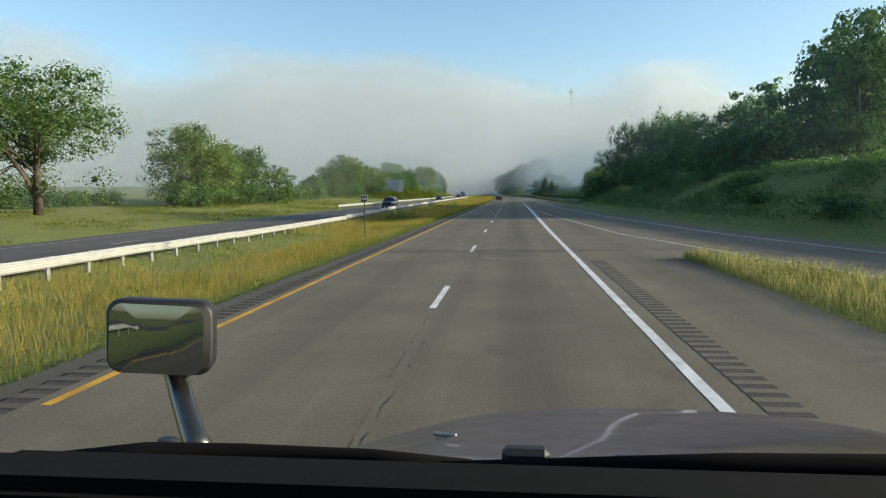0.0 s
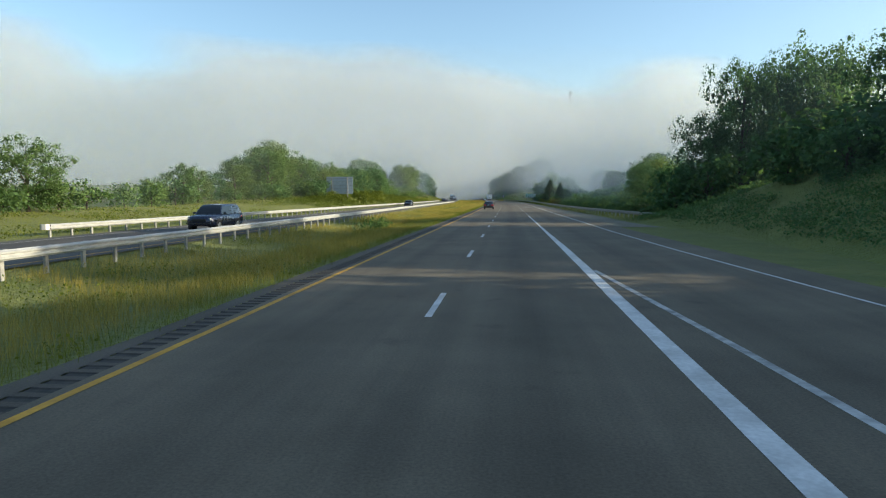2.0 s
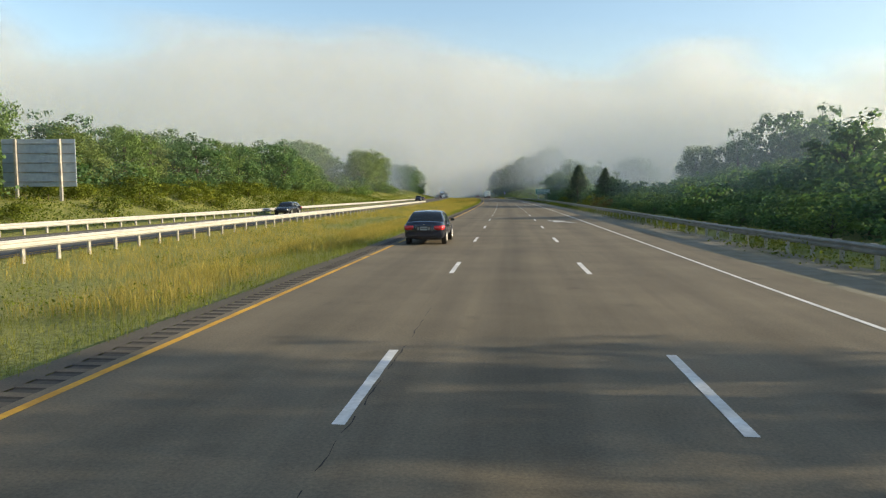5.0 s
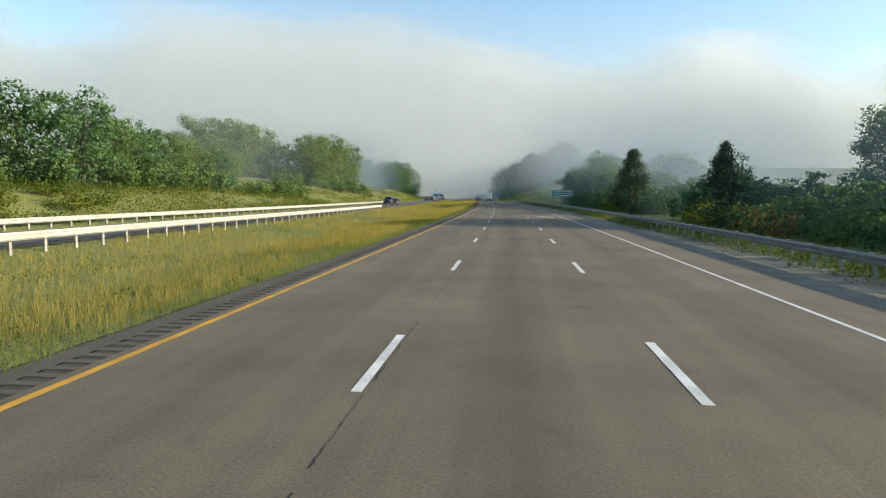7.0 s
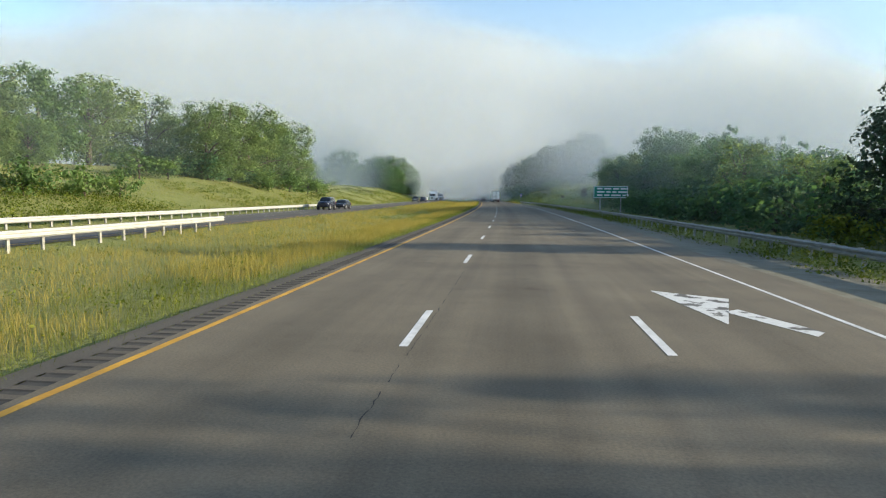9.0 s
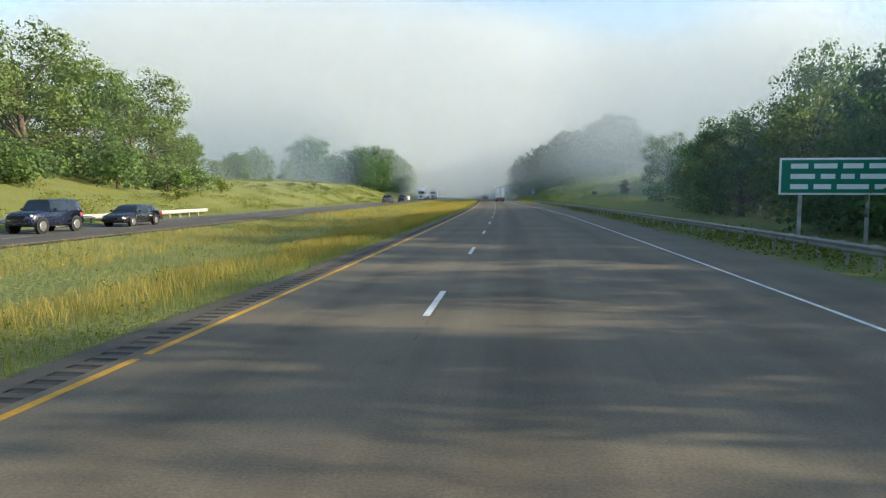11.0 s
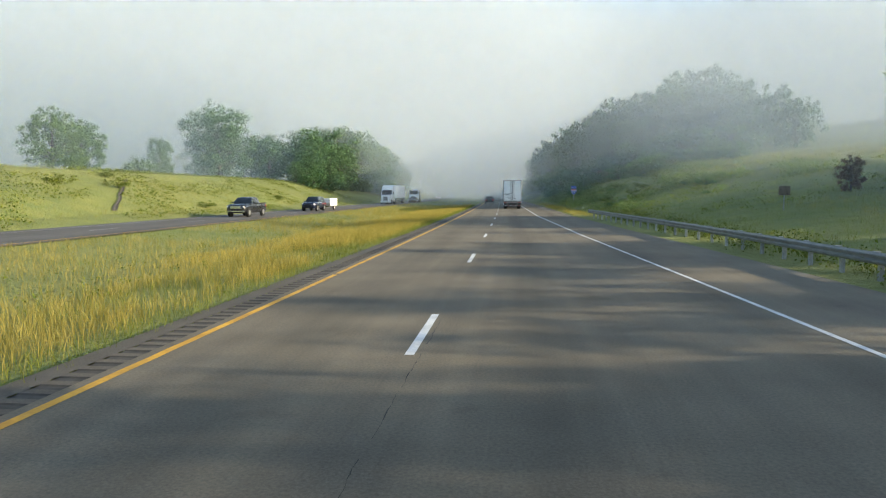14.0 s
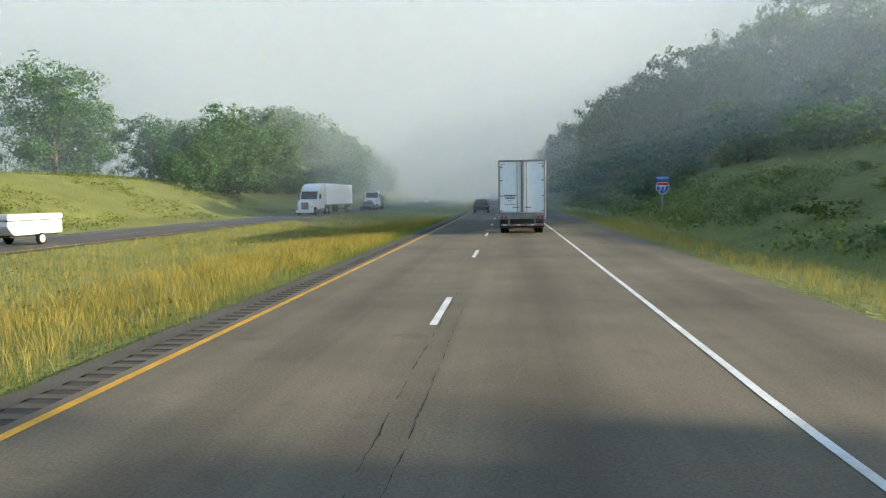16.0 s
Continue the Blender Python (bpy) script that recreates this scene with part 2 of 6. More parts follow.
LAMP_RED = paint("red_lamp", (0.45, 0.015, 0.02), 0.2, 0, 0.5, 0.2)
LAMP_CLEAR = paint("clear_lamp", (0.7, 0.7, 0.68), 0.15, 0.2, 0.5, 0.1)
WHITE_PANEL = paint("white_trailer_panel", (0.86, 0.87, 0.86), 0.4, 0, 0.1, 0.12)
WHITE_CAB = paint("white_cab_paint", (0.75, 0.75, 0.74), 0.3, 0, 0.4, 0.1)
STEEL_DARK = paint("dark_chassis_steel", (0.05, 0.047, 0.045), 0.7, 0.3, 0, 0.4)
STEEL_MID = paint("weathered_steel", (0.32, 0.31, 0.29), 0.5, 0.5, 0, 0.4)
NAVY = paint("navy_car_paint", (0.012, 0.018, 0.045), 0.25, 0.3, 0.8, 0.2)
NAVY_DEEP = paint("deep_navy_car_paint", (0.009, 0.012, 0.026), 0.2, 0.1, 0.6, 0.06)
CAR_BLACK = paint("black_car_paint", (0.012, 0.013, 0.016), 0.25, 0.2, 0.8, 0.2)
CAR_SILVER = paint("silver_car_paint", (0.42, 0.43, 0.44), 0.3, 0.7, 0.8, 0.15)
MAROON = paint("maroon_hood_paint", (0.05, 0.017, 0.034), 0.34, 0.15, 0.5, 0.3)
SIGN_GREEN = paint("green_sign_sheeting", (0.0, 0.17, 0.11), 0.4, 0, 0, 0.15)
SIGN_WHITE = paint("white_sign_sheeting", (0.72, 0.72, 0.72), 0.4, 0, 0, 0.1)
PLATE = paint("pale_plate", (0.34, 0.36, 0.36), 0.5, 0, 0, 0.15)
SIGN_BLUE = paint("blue_sign_sheeting", (0.02, 0.09, 0.32), 0.4, 0, 0, 0.12)
SIGN_RED = paint("red_sign_sheeting", (0.45, 0.03, 0.04), 0.4, 0, 0, 0.1)
SIGN_BACK = paint("dull_sign_back", (0.33, 0.40, 0.47), 0.6, 0.2, 0, 0.25)
WOOD_POLE = surface("weathered_wood", (0.10, 0.075, 0.055), (0.2, 0.16, 0.12), 4, 0.9, 0, 20, 0.6, 0.01)
MIRROR = paint("mirror_glass", (0.26, 0.28, 0.29), 0.02, 1.0, 0, 0.02)
MIRROR.node_tree.nodes["Principled BSDF"].inputs["Roughness"].links and MIRROR.node_tree.links.remove(MIRROR.node_tree.nodes["Principled BSDF"].inputs["Roughness"].links[0])
MIRROR.node_tree.nodes["Principled BSDF"].inputs["Roughness"].default_value = 0.02


# ---- mesh helpers ----
def mesh_of(name, verts, faces, *mats):
    me = bpy.data.meshes.new(name)
    me.from_pydata([tuple(v) for v in verts], [], faces)
    for m in mats:
        me.materials.append(m)
    return me


def raw(name, verts, faces, material, parent=None, label="", smooth=False):
    """A mesh object from points and faces, as a part where a parent is given."""
    ob = new(name, mesh_of(name, verts, faces, material))
    ob.parent = parent
    if smooth:
        ob.data.polygons.foreach_set("use_smooth", [True] * len(ob.data.polygons))
    return tagged(ob, label)


def part(name, bm, material, parent=None, label="", smooth=False):
    """Links a bmesh as one mesh object under a thing or a part."""
    me = bpy.data.meshes.new(name)
    bmesh.ops.recalc_face_normals(bm, faces=bm.faces)
    bm.to_mesh(me)
    bm.free()
    me.materials.append(material)
    if smooth:
        me.polygons.foreach_set("use_smooth", [True] * len(me.polygons))
    ob = new(name, me)
    ob.parent = parent
    return tagged(ob, label)


def box_bm(size, at=(0, 0, 0), bevel=0.0, rot=None, bm=None, seg=1):
    """A box with bevelled edges, size and centre in metres."""
    out = bm or bmesh.new()
    b = bmesh.new()
    bmesh.ops.create_cube(b, size=1)
    bmesh.ops.scale(b, vec=size, verts=b.verts)
    if bevel:
        bmesh.ops.bevel(b, geom=b.edges[:], offset=bevel, segments=seg, affect="EDGES", clamp_overlap=True)
    m = Matrix.Translation(at) @ (Euler([radians(a) for a in rot]).to_matrix().to_4x4() if rot else Matrix())
    bmesh.ops.transform(b, matrix=m, verts=b.verts)
    me = bpy.data.meshes.new("tmp")
    b.to_mesh(me)
    b.free()
    out.from_mesh(me)
    bpy.data.meshes.remove(me)
    return out


def tube_bm(points, radii, sides=10, bm=None, caps=True):
    """A tube through points with a radius at each."""
    out = bm or bmesh.new()
    rings = []
    for i, p in enumerate(points):
        p = Vector(p)
        d = (Vector(points[min(i + 1, len(points) - 1)]) - Vector(points[max(i - 1, 0)])).normalized()
        a = d.orthogonal().normalized() if abs(d.z) > 0.9 else d.cross(Vector((0, 0, 1))).normalized()
        b = d.cross(a)
        rings.append([out.verts.new(p + (a * math.cos(k * math.tau / sides) + b * math.sin(k * math.tau / sides)) * radii[i]) for k in range(sides)])
    for r0, r1 in zip(rings, rings[1:]):
        for k in range(sides):
            out.faces.new((r0[k], r0[(k + 1) % sides], r1[(k + 1) % sides], r1[k]))
    if caps:
        out.faces.new(rings[0][::-1])
        out.faces.new(rings[-1])
    return out


def prism_bm(outline, axis, lo, hi, bm=None, bevel=0.0):
    """Extrudes a flat outline (pairs) along axis 0, 1 or 2 from lo to hi."""
    out = bm or bmesh.new()
    other = [i for i in range(3) if i != axis]

    def pt(p, h):
        v = [0, 0, 0]
        v[axis], v[other[0]], v[other[1]] = h, p[0], p[1]
        return out.verts.new(v)

    a, b = [pt(p, lo) for p in outline], [pt(p, hi) for p in outline]
    k = len(outline)
    fs = [out.faces.new(a), out.faces.new(b[::-1])] + [out.faces.new((a[i], b[i], b[(i + 1) % k], a[(i + 1) % k])) for i in range(k)]
    if bevel:
        bmesh.ops.bevel(out, geom=list({e for f in fs for e in f.edges}), offset=bevel, segments=2, affect="EDGES", clamp_overlap=True)
    return out


def thing(name, label, category, m=None, group="", kind=""):
    ob = tagged(new(name), label, category, group, kind)
    if m is not None:
        ob.matrix_world = m
    return ob


def words(name, text, size, material, parent, at, rot=(90, 0, 0), depth=0.002, squeeze=1.0):
    cu = bpy.data.curves.new(name, "FONT")
    cu.body, cu.size, cu.align_x, cu.align_y, cu.extrude = text, size, "CENTER", "CENTER", depth
    tmp = bpy.data.objects.new(name, cu)
    me = bpy.data.meshes.new_from_object(tmp)
    bpy.data.objects.remove(tmp)
    me.materials.append(material)
    ob = new(name, me)
    ob.parent = parent
    ob.matrix_local = Matrix.LocRotScale(Vector(at), Euler([radians(r) for r in rot]), Vector((squeeze, 1, 1)))
    return ob


# ---- ground and road ----
def line_in(s):
    """Inner line of the slip road, running out into the main edge line."""
    return float(np.interp(s, (-60, 0, 25, 35, 54, 61, 72, 82), (23.5, 12.4, 7.4, 5.5, 4.2, 3.85, 3.2, 2.45)))


def line_out(s):
    """Right edge line of the slip road and of the extra lane."""
    return float(np.interp(s, (-60, 0, 24, 35, 62, 77, 90, 105, 170, 400, 415, 441, 455, 484, 530, 700),
                           (29, 17.4, 12.5, 10.4, 8.0, 7.35, 6.8, 6.45, 5.95, 5.9, 5.45, 4.1, 3.4, 2.45, 2.3, 2.3)))


def paved(s):
    """Right edge of the paved shoulder."""
    return line_out(s) + float(np.interp(s, (0, 110, 300, 340, 400, 450, 485, 700), (1.7, 1.6, 1.5, 3.0, 3.1, 3.6, 3.4, 3.9)))


def gore(s):
    """Edge of the slip road against the grassy island, which ends in a rounded nose."""
    k = min(1.0, max(0.0, (s - 15.0) / 7.5))
    return 5.5 + max(0.0, line_in(s) - 6.2) * math.sqrt(1 - k * k)


def opp_near(s):
    return float(np.interp(s, (-60, 17, 63, 190, 236, 300, 370, 410, 700), (-14.3, -14.4, -14.9, -18.1, -19.0, -19.7, -20.4, -21.4, -21.6)))


def opp_far(s):
    return float(np.interp(s, (-60, 28, 77, 190, 300, 380, 430, 700), (-22.8, -23.2, -24.6, -26.6, -27.4, -29.0, -30.0, -29.8)))


_LS = (0, 150, 220, 330, 370, 430, 490, 550, 620, 900)
_LU = (0, 4, 8, 18, 30, 60, 300)  # metres beyond the far edge of the opposite road
_LZ = ((0, .2, .4, .8, 1.2, 2.0, 3.0), (0, .2, .5, 1.0, 1.5, 2.5, 3.0), (0, .9, 2.3, 2.9, 3.3, 4, 5), (0, .7, 1.6, 3.4, 5.2, 6.5, 9), (0, .6, 1.6, 4.4, 6.2, 7, 9),
       (0, .5, 1.6, 3.9, 5.0, 6, 8), (0, .6, 2.0, 4.9, 5.6, 6.5, 8), (0, .6, 2.0, 5.0, 5.6, 7, 9), (0, .6, 1.6, 4.0, 6.0, 8, 12), (0, .4, 1.0, 3.0, 6.0, 9, 14))
_RS = (0, 112, 132, 420, 450, 490, 530, 570, 900)
_RU = (0, 3, 8, 17, 27, 42, 72, 300)  # metres beyond the foot of the bank
_RZ = ((0, 1.6, 4.1, 4.9, 5.2, 5.6, 6, 8), (0, 1.4, 3.8, 4.6, 4.8, 5.0, 5, 7), (0, 0, .1, .2, .3, .3, .5, 1), (0, .1, .2, .3, .4, .6, 1, 3),
       (0, .2, .6, 1.3, 2.2, 3.2, 4, 6), (0, .5, 1.7, 3.6, 5.6, 7.0, 8, 10), (0, .8, 3.6, 6.6, 8.0, 9.8, 12, 14), (0, .9, 3.6, 8.0, 11.0, 15.0, 18, 20), (0, .9, 3.4, 8.0, 11.0, 15.0, 19, 22))


def table(s, d, rows, cols, z):
    return float(np.interp(s, rows, [np.interp(d, cols, r) for r in z]))


def foot(s):
    """Foot of the bank on the right."""
    return max(paved(s) + 0.8, float(np.interp(s, (-60, 0, 30, 42, 69, 105, 120, 480, 520), (33, 21, 15.9, 14.2, 12.0, 12.6, 11, 10, 7.6))))


def land(s, u):
    """Height of the ground."""
    a, b = opp_near(s), opp_far(s)
    rough = 0.10 * noise.noise(Vector((s * 0.25, u * 0.25, 3.0)))
    if u > foot(s):
        return table(s, u - foot(s), _RS, _RU, _RZ) + rough * min(1, (u - foot(s)) / 2) - 0.05
    if u > -5.7:
        return -0.05
    if u > a:
        k = (u - a) / (-5.7 - a)
        return -0.05 - 0.40 * math.sin(math.pi * k) ** 0.8 + rough * math.sin(math.pi * k)
    if u > b:
        return -0.05
    return table(s, b - u, _LS, _LU, _LZ) + rough * min(1, (b - u) / 3) - 0.05


def sheet(name, rows, cols, fn, material, uv=False):
    """A grid sheet over rows of s and columns per row given by cols(s), raised by fn(s, u)."""
    me, v, f, uvs = bpy.data.meshes.new(name), [], [], []
    k = len(cols(rows[0]))
    for s in rows:
        for u in cols(s):
            v.append(W(s, u, fn(s, u)))
            uvs.append((u, s))
    for i in range(len(rows) - 1):
        for j in range(k - 1):
            f.append((i * k + j, i * k + j + 1, (i + 1) * k + j + 1, (i + 1) * k + j))
    me.from_pydata(v, [], f)
    me.materials.append(material)
    if uv:
        layer = me.uv_layers.new(name="lane")
        idx = np.zeros(len(me.loops), dtype=np.int32)
        me.loops.foreach_get("vertex_index", idx)
        layer.data.foreach_set("uv", np.array(uvs, dtype=np.float32)[idx].ravel())
    return new(name, me)


def steps(a, b, d):
    return list(np.linspace(a, b, max(2, int(round((b - a) / d)) + 1)))


def ground_cols(s):
    a, b, p, ft = opp_near(s), opp_far(s), paved(s), foot(s)
    left = [b - x for x in (2500, 900, 300, 150, 80, 60, 45, 36, 30, 25, 21, 18, 15, 12, 10, 8, 6, 4, 2, 0.6)]
    mid = [b + 0.05, a - 0.05] + [a + (-5.7 - a) * k / 8 for k in range(9)]
    right = [max(p, 5.2) - 0.3, max(p, 5.4) + 0.1] + [ft + x for x in (0, 1, 2, 3, 4.5, 6, 8, 10, 13, 17, 22, 27, 34, 42, 55, 72, 120, 300, 900, 2500)]
    return left + mid + right


tagged(sheet("ground", [-2900, -1500, -700, -300, -150] + steps(-60, 720, 3) + steps(740, 1000, 20) + [1200, 1600, 2200, 3000], ground_cols, land, SOIL),
       "rough grassy verges, median swale and banks beside the motorway", "ground", kind="structure")
LONG = [-2000, -600, -200] + steps(-60, 720, 4) + [800, 1000, 1400]
tagged(sheet("road", LONG, lambda s: (-5.16, -1.6, 2.0, 5.5), lambda s, u: 0.0, ASPHALT, True),
       "worn grey asphalt main carriageway with dark oil bands", "road", kind="structure")
tagged(sheet("slip_road", sorted(LONG + steps(14, 23, 0.5)), lambda s: (gore(s), max(5.6, line_out(s)), paved(s)), lambda s, u: 0.0, ASPHALT, True),
       "asphalt slip road joining as an extra lane", "road", kind="structure")
tagged(sheet("opposite_road", LONG, lambda s: (opp_far(s), 0.5 * (opp_far(s) + opp_near(s)), opp_near(s)), lambda s, u: 0.0, ASPHALT_OPP, True),
       "grey asphalt opposite carriageway beyond the median", "road", kind="structure")
tagged(sheet("gravel_verge", steps(112, 345, 4), lambda s: (paved(s), 0.5 * (paved(s) + foot(s)), foot(s) + 0.1), lambda s, u: -0.02 if u < foot(s) else -0.06, GRAVEL),
       "pale gravel verge under the roadside guardrail", "verge", kind="structure")


def rumble(name, u0, u1, s0, s1, pitch, fill=0.55, deep=0.014, top=SHOULDER):
    """A strip of milled grooves across the shoulder."""
    v, f, mats, n = [], [], [], 0
    s = s0
    prof = []
    while s < s1:
        g = pitch * fill
        prof += [(s, 0.0), (s + pitch - g, 0.0), (s + pitch - g + 0.03, -deep), (s + pitch - 0.03, -deep)]
        s += pitch
    for i, (a, z) in enumerate(prof):
        v += [W(a, u0, z), W(a, u1, z)]
        if i:
            f.append((2 * i - 2, 2 * i - 1, 2 * i + 1, 2 * i))
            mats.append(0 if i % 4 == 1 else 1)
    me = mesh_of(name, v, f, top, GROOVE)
    me.polygons.foreach_set("material_index", mats)
    layer = me.uv_layers.new(name="lane")
    for lp in me.loops:
        c = me.vertices[lp.vertex_index].co
        layer.data[lp.index].uv = (c.x, c.y)
    return new(name, me)


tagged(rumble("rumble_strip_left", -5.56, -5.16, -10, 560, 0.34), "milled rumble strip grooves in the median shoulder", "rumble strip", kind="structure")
tagged(sheet("shoulder_left", steps(-60, 720, 4), lambda s: (-6.0 + 0.12 * noise.noise(Vector((s * 0.3, 0, 0))), -5.56), lambda s, u: 0.0 if u > -5.7 else -0.02, SHOULDER, True),
       "narrow dark asphalt shoulder crumbling into the grass", "shoulder", kind="structure")
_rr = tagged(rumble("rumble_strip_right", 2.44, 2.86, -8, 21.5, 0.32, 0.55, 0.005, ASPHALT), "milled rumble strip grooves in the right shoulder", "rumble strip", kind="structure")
_rr.location.z = 0.008


# ---- road markings ----
def stripe(name, uf, width, s0, s1, material, z=0.006, step=3.0, worn=0.0, gaps=()):
    v, f = [], []
    ss = steps(s0, s1, step)
    for i, s in enumerate(ss):
        c, w = uf(s), width(s) if callable(width) else width
        j = worn * noise.noise(Vector((s * 1.7, c, 0)))
        v += [W(s, c - w / 2 + j, z), W(s, c + w / 2 + j * 0.6, z)]
        if i and not any(a < s < b for a, b in gaps):
            f.append((2 * i - 2, 2 * i - 1, 2 * i + 1, 2 * i))
    return raw(name, v, f, material)


tagged(stripe("yellow_edge_line", lambda s: -4.93, 0.13, -40, 720, LINE_YELLOW, step=0.25, worn=0.012, gaps=((6.2, 6.9), (96.2, 96.6), (175.0, 175.4), (176.4, 176.7), (181.4, 183), (207, 207.4), (252, 252.3), (338.6, 339), (436.2, 436.5), (461.7, 462.2))), "faded yellow edge line beside the median", "road marking", kind="structure")
tagged(stripe("white_edge_line", lambda s: float(np.interp(s, (0, 40, 60, 90, 140), (2.05, 2.08, 2.18, 2.28, 2.22))), lambda s: float(np.interp(s, (0, 30, 60, 90, 110), (0.14, 0.19, 0.30, 0.30, 0.16))), -40, 140, LINE_WHITE, step=0.8, worn=0.01),
       "solid white line widening into the gore", "road marking", kind="structure")
tagged(stripe("slip_road_inner_line", line_in, 0.15, -60, 82, LINE_WORN, step=1.5, worn=0.01), "worn white inner line of the slip road", "road marking", kind="structure")
tagged(stripe("slip_road_edge_line", line_out, 0.11, -60, 720, LINE_WHITE, step=1.5, worn=0.008), "white right edge line", "road marking", kind="structure")
tagged(stripe("opposite_yellow_line", lambda s: opp_near(s) - 0.6, 0.12, -60, 720, LINE_YELLOW), "yellow edge line of the opposite carriageway", "road marking", kind="structure")
tagged(stripe("opposite_white_line", lambda s: opp_far(s) + 1.2, 0.12, -60, 720, LINE_WORN), "white edge line of the opposite carriageway", "road marking", kind="structure")


def dashes(name, label, group, uf, first, count, width, material):
    for k in range(count):
        s = first + 12.192 * k
        cuts = [s, s + 3.05]
        if k == 2 and name == "lane_dash":
            cuts = [s, s + 1.0, s + 1.3, s + 3.05]
        v, f = [], []
        for a, b in zip(cuts[::2], cuts[1::2]):
            ss = steps(a, b, 0.35)
            for i, x in enumerate(ss):
                w = width / 2 + 0.008 * noise.noise(Vector((x * 3, 7, 0)))
                v += [W(x, uf(x) - w, 0.006), W(x, uf(x) + w, 0.006)]
                if i:
                    n = len(v)
                    f.append((n - 4, n - 3, n - 1, n - 2))
        tagged(raw(name, v, f, material), label, "road marking", group, "structure")


dashes("lane_dash", "white painted lane dash with chipped edges", "lane dashes", lambda s: -1.55, 12.8 - 12.192, 52, 0.13, LINE_WHITE)
dashes("merge_dash", "white painted dash beside the extra lane", "extra lane dashes", lambda s: 2.23, 183.5 - 36.576, 12, 0.14, LINE_WHITE)
dashes("opposite_dash", "white lane dash on the opposite carriageway", "opposite lane dashes", lambda s: 0.5 * (opp_near(s) + opp_far(s)) + 0.3, 5.0, 52, 0.12, LINE_WORN)


def arrow_mark(s0):
    """A painted merge arrow pointing left and ahead."""
    tail = [(0.0, 1.85, 0.40, 2.15), (1.2, 1.38, 1.5, 1.74), (2.2, 1.02, 2.5, 1.40)]
    v = []
    for a, b, c, d in tail:
        v += [(a, b), (c, d)]
    f = [(0, 1, 3, 2), (2, 3, 5, 4)]
    v += [(0.85, 0.68), (3.9, 1.67), (4.93, 0.13)]
    f += [(6, 7, 8)]
    tagged(raw("merge_arrow", [W(s0 + a, 3.1 + b * 0.95, 0.006) for a, b in v], f, LINE_FLAKED), "worn white merge arrow painted on the extra lane", "road marking", "merge arrows", "structure")


arrow_mark(282.7)
arrow_mark(203.6)


def crack(s0, s1, u, spread, width, seed):
    """A tarred crack: a thin wandering ribbon."""
    v, f = [], []
    s, i = s0, 0
    rnd = random.Random(seed)
    while s < s1:
        c = u + 0.5 * spread * noise.noise(Vector((s * 0.12, seed, 0))) + 0.03 * noise.noise(Vector((s * 2.1, seed, 1))) + 0.02 * (rnd.random() - 0.5)
        w = width * (0.15 + 0.6 * rnd.random() ** 2)
        v += [W(s, c - w / 2, 0.004), W(s, c + w / 2, 0.004)]
        if i and noise.noise(Vector((s * 1.6, seed, 4))) > -0.08:
            f.append((2 * i - 2, 2 * i - 1, 2 * i + 1, 2 * i))
        s += 0.06 + 0.14 * rnd.random()
        i += 1
    return v, f


_cv, _cf = [], []


def add_cracks(rows, seed):
    for k, (a, b, u, sp, w) in enumerate(rows):
        v, f = crack(a, b, u, sp, w, k + seed)
        n = len(_cv)
        _cv.extend(v)
        _cf.extend(tuple(x + n for x in q) for q in f)


add_cracks((
    (2, 12, -1.5, 0.12, 0.02), (3, 11, -1.35, 0.15, 0.025), (18, 30, -1.46, 0.06, 0.02), (22, 40, 2.42, 0.06, 0.03),
    (34, 48, -1.5, 0.1, 0.025), (52, 66, 2.75, 0.1, 0.03), (96, 110, -1.4, 0.1, 0.03), (150, 166, -1.45, 0.1, 0.03),
    (170, 196, -1.5, 0.08, 0.02), (172, 181, 2.6, 0.1, 0.02), (216, 240, -1.45, 0.1, 0.03), (246, 262, -1.5, 0.18, 0.035),
), 1)
add_cracks((
    (232, 256, 2.5, 0.12, 0.03), (194, 201, 3.2, 0.1, 0.03),
    (247, 258, -1.3, 0.1, 0.02), (246, 256, 2.5, 0.15, 0.02), (277, 292, -1.4, 0.15, 0.03), (340, 362, -1.45, 0.1, 0.025),
    (372, 392, -1.4, 0.12, 0.02), (448, 470, -1.4, 0.1, 0.02), (452, 466, -1.05, 0.1, 0.015), (479, 492, -1.45, 0.14, 0.03),
    (480, 490, -1.15, 0.12, 0.02), (120, 140, -1.45, 0.1, 0.02), (300, 330, -1.45, 0.1, 0.02), (410, 430, -1.4, 0.1, 0.02),
), 13)
tagged(raw("pavement_cracks", _cv, _cf, TAR), "dark tarred cracks along the lane joints", "cracks", kind="stuff")


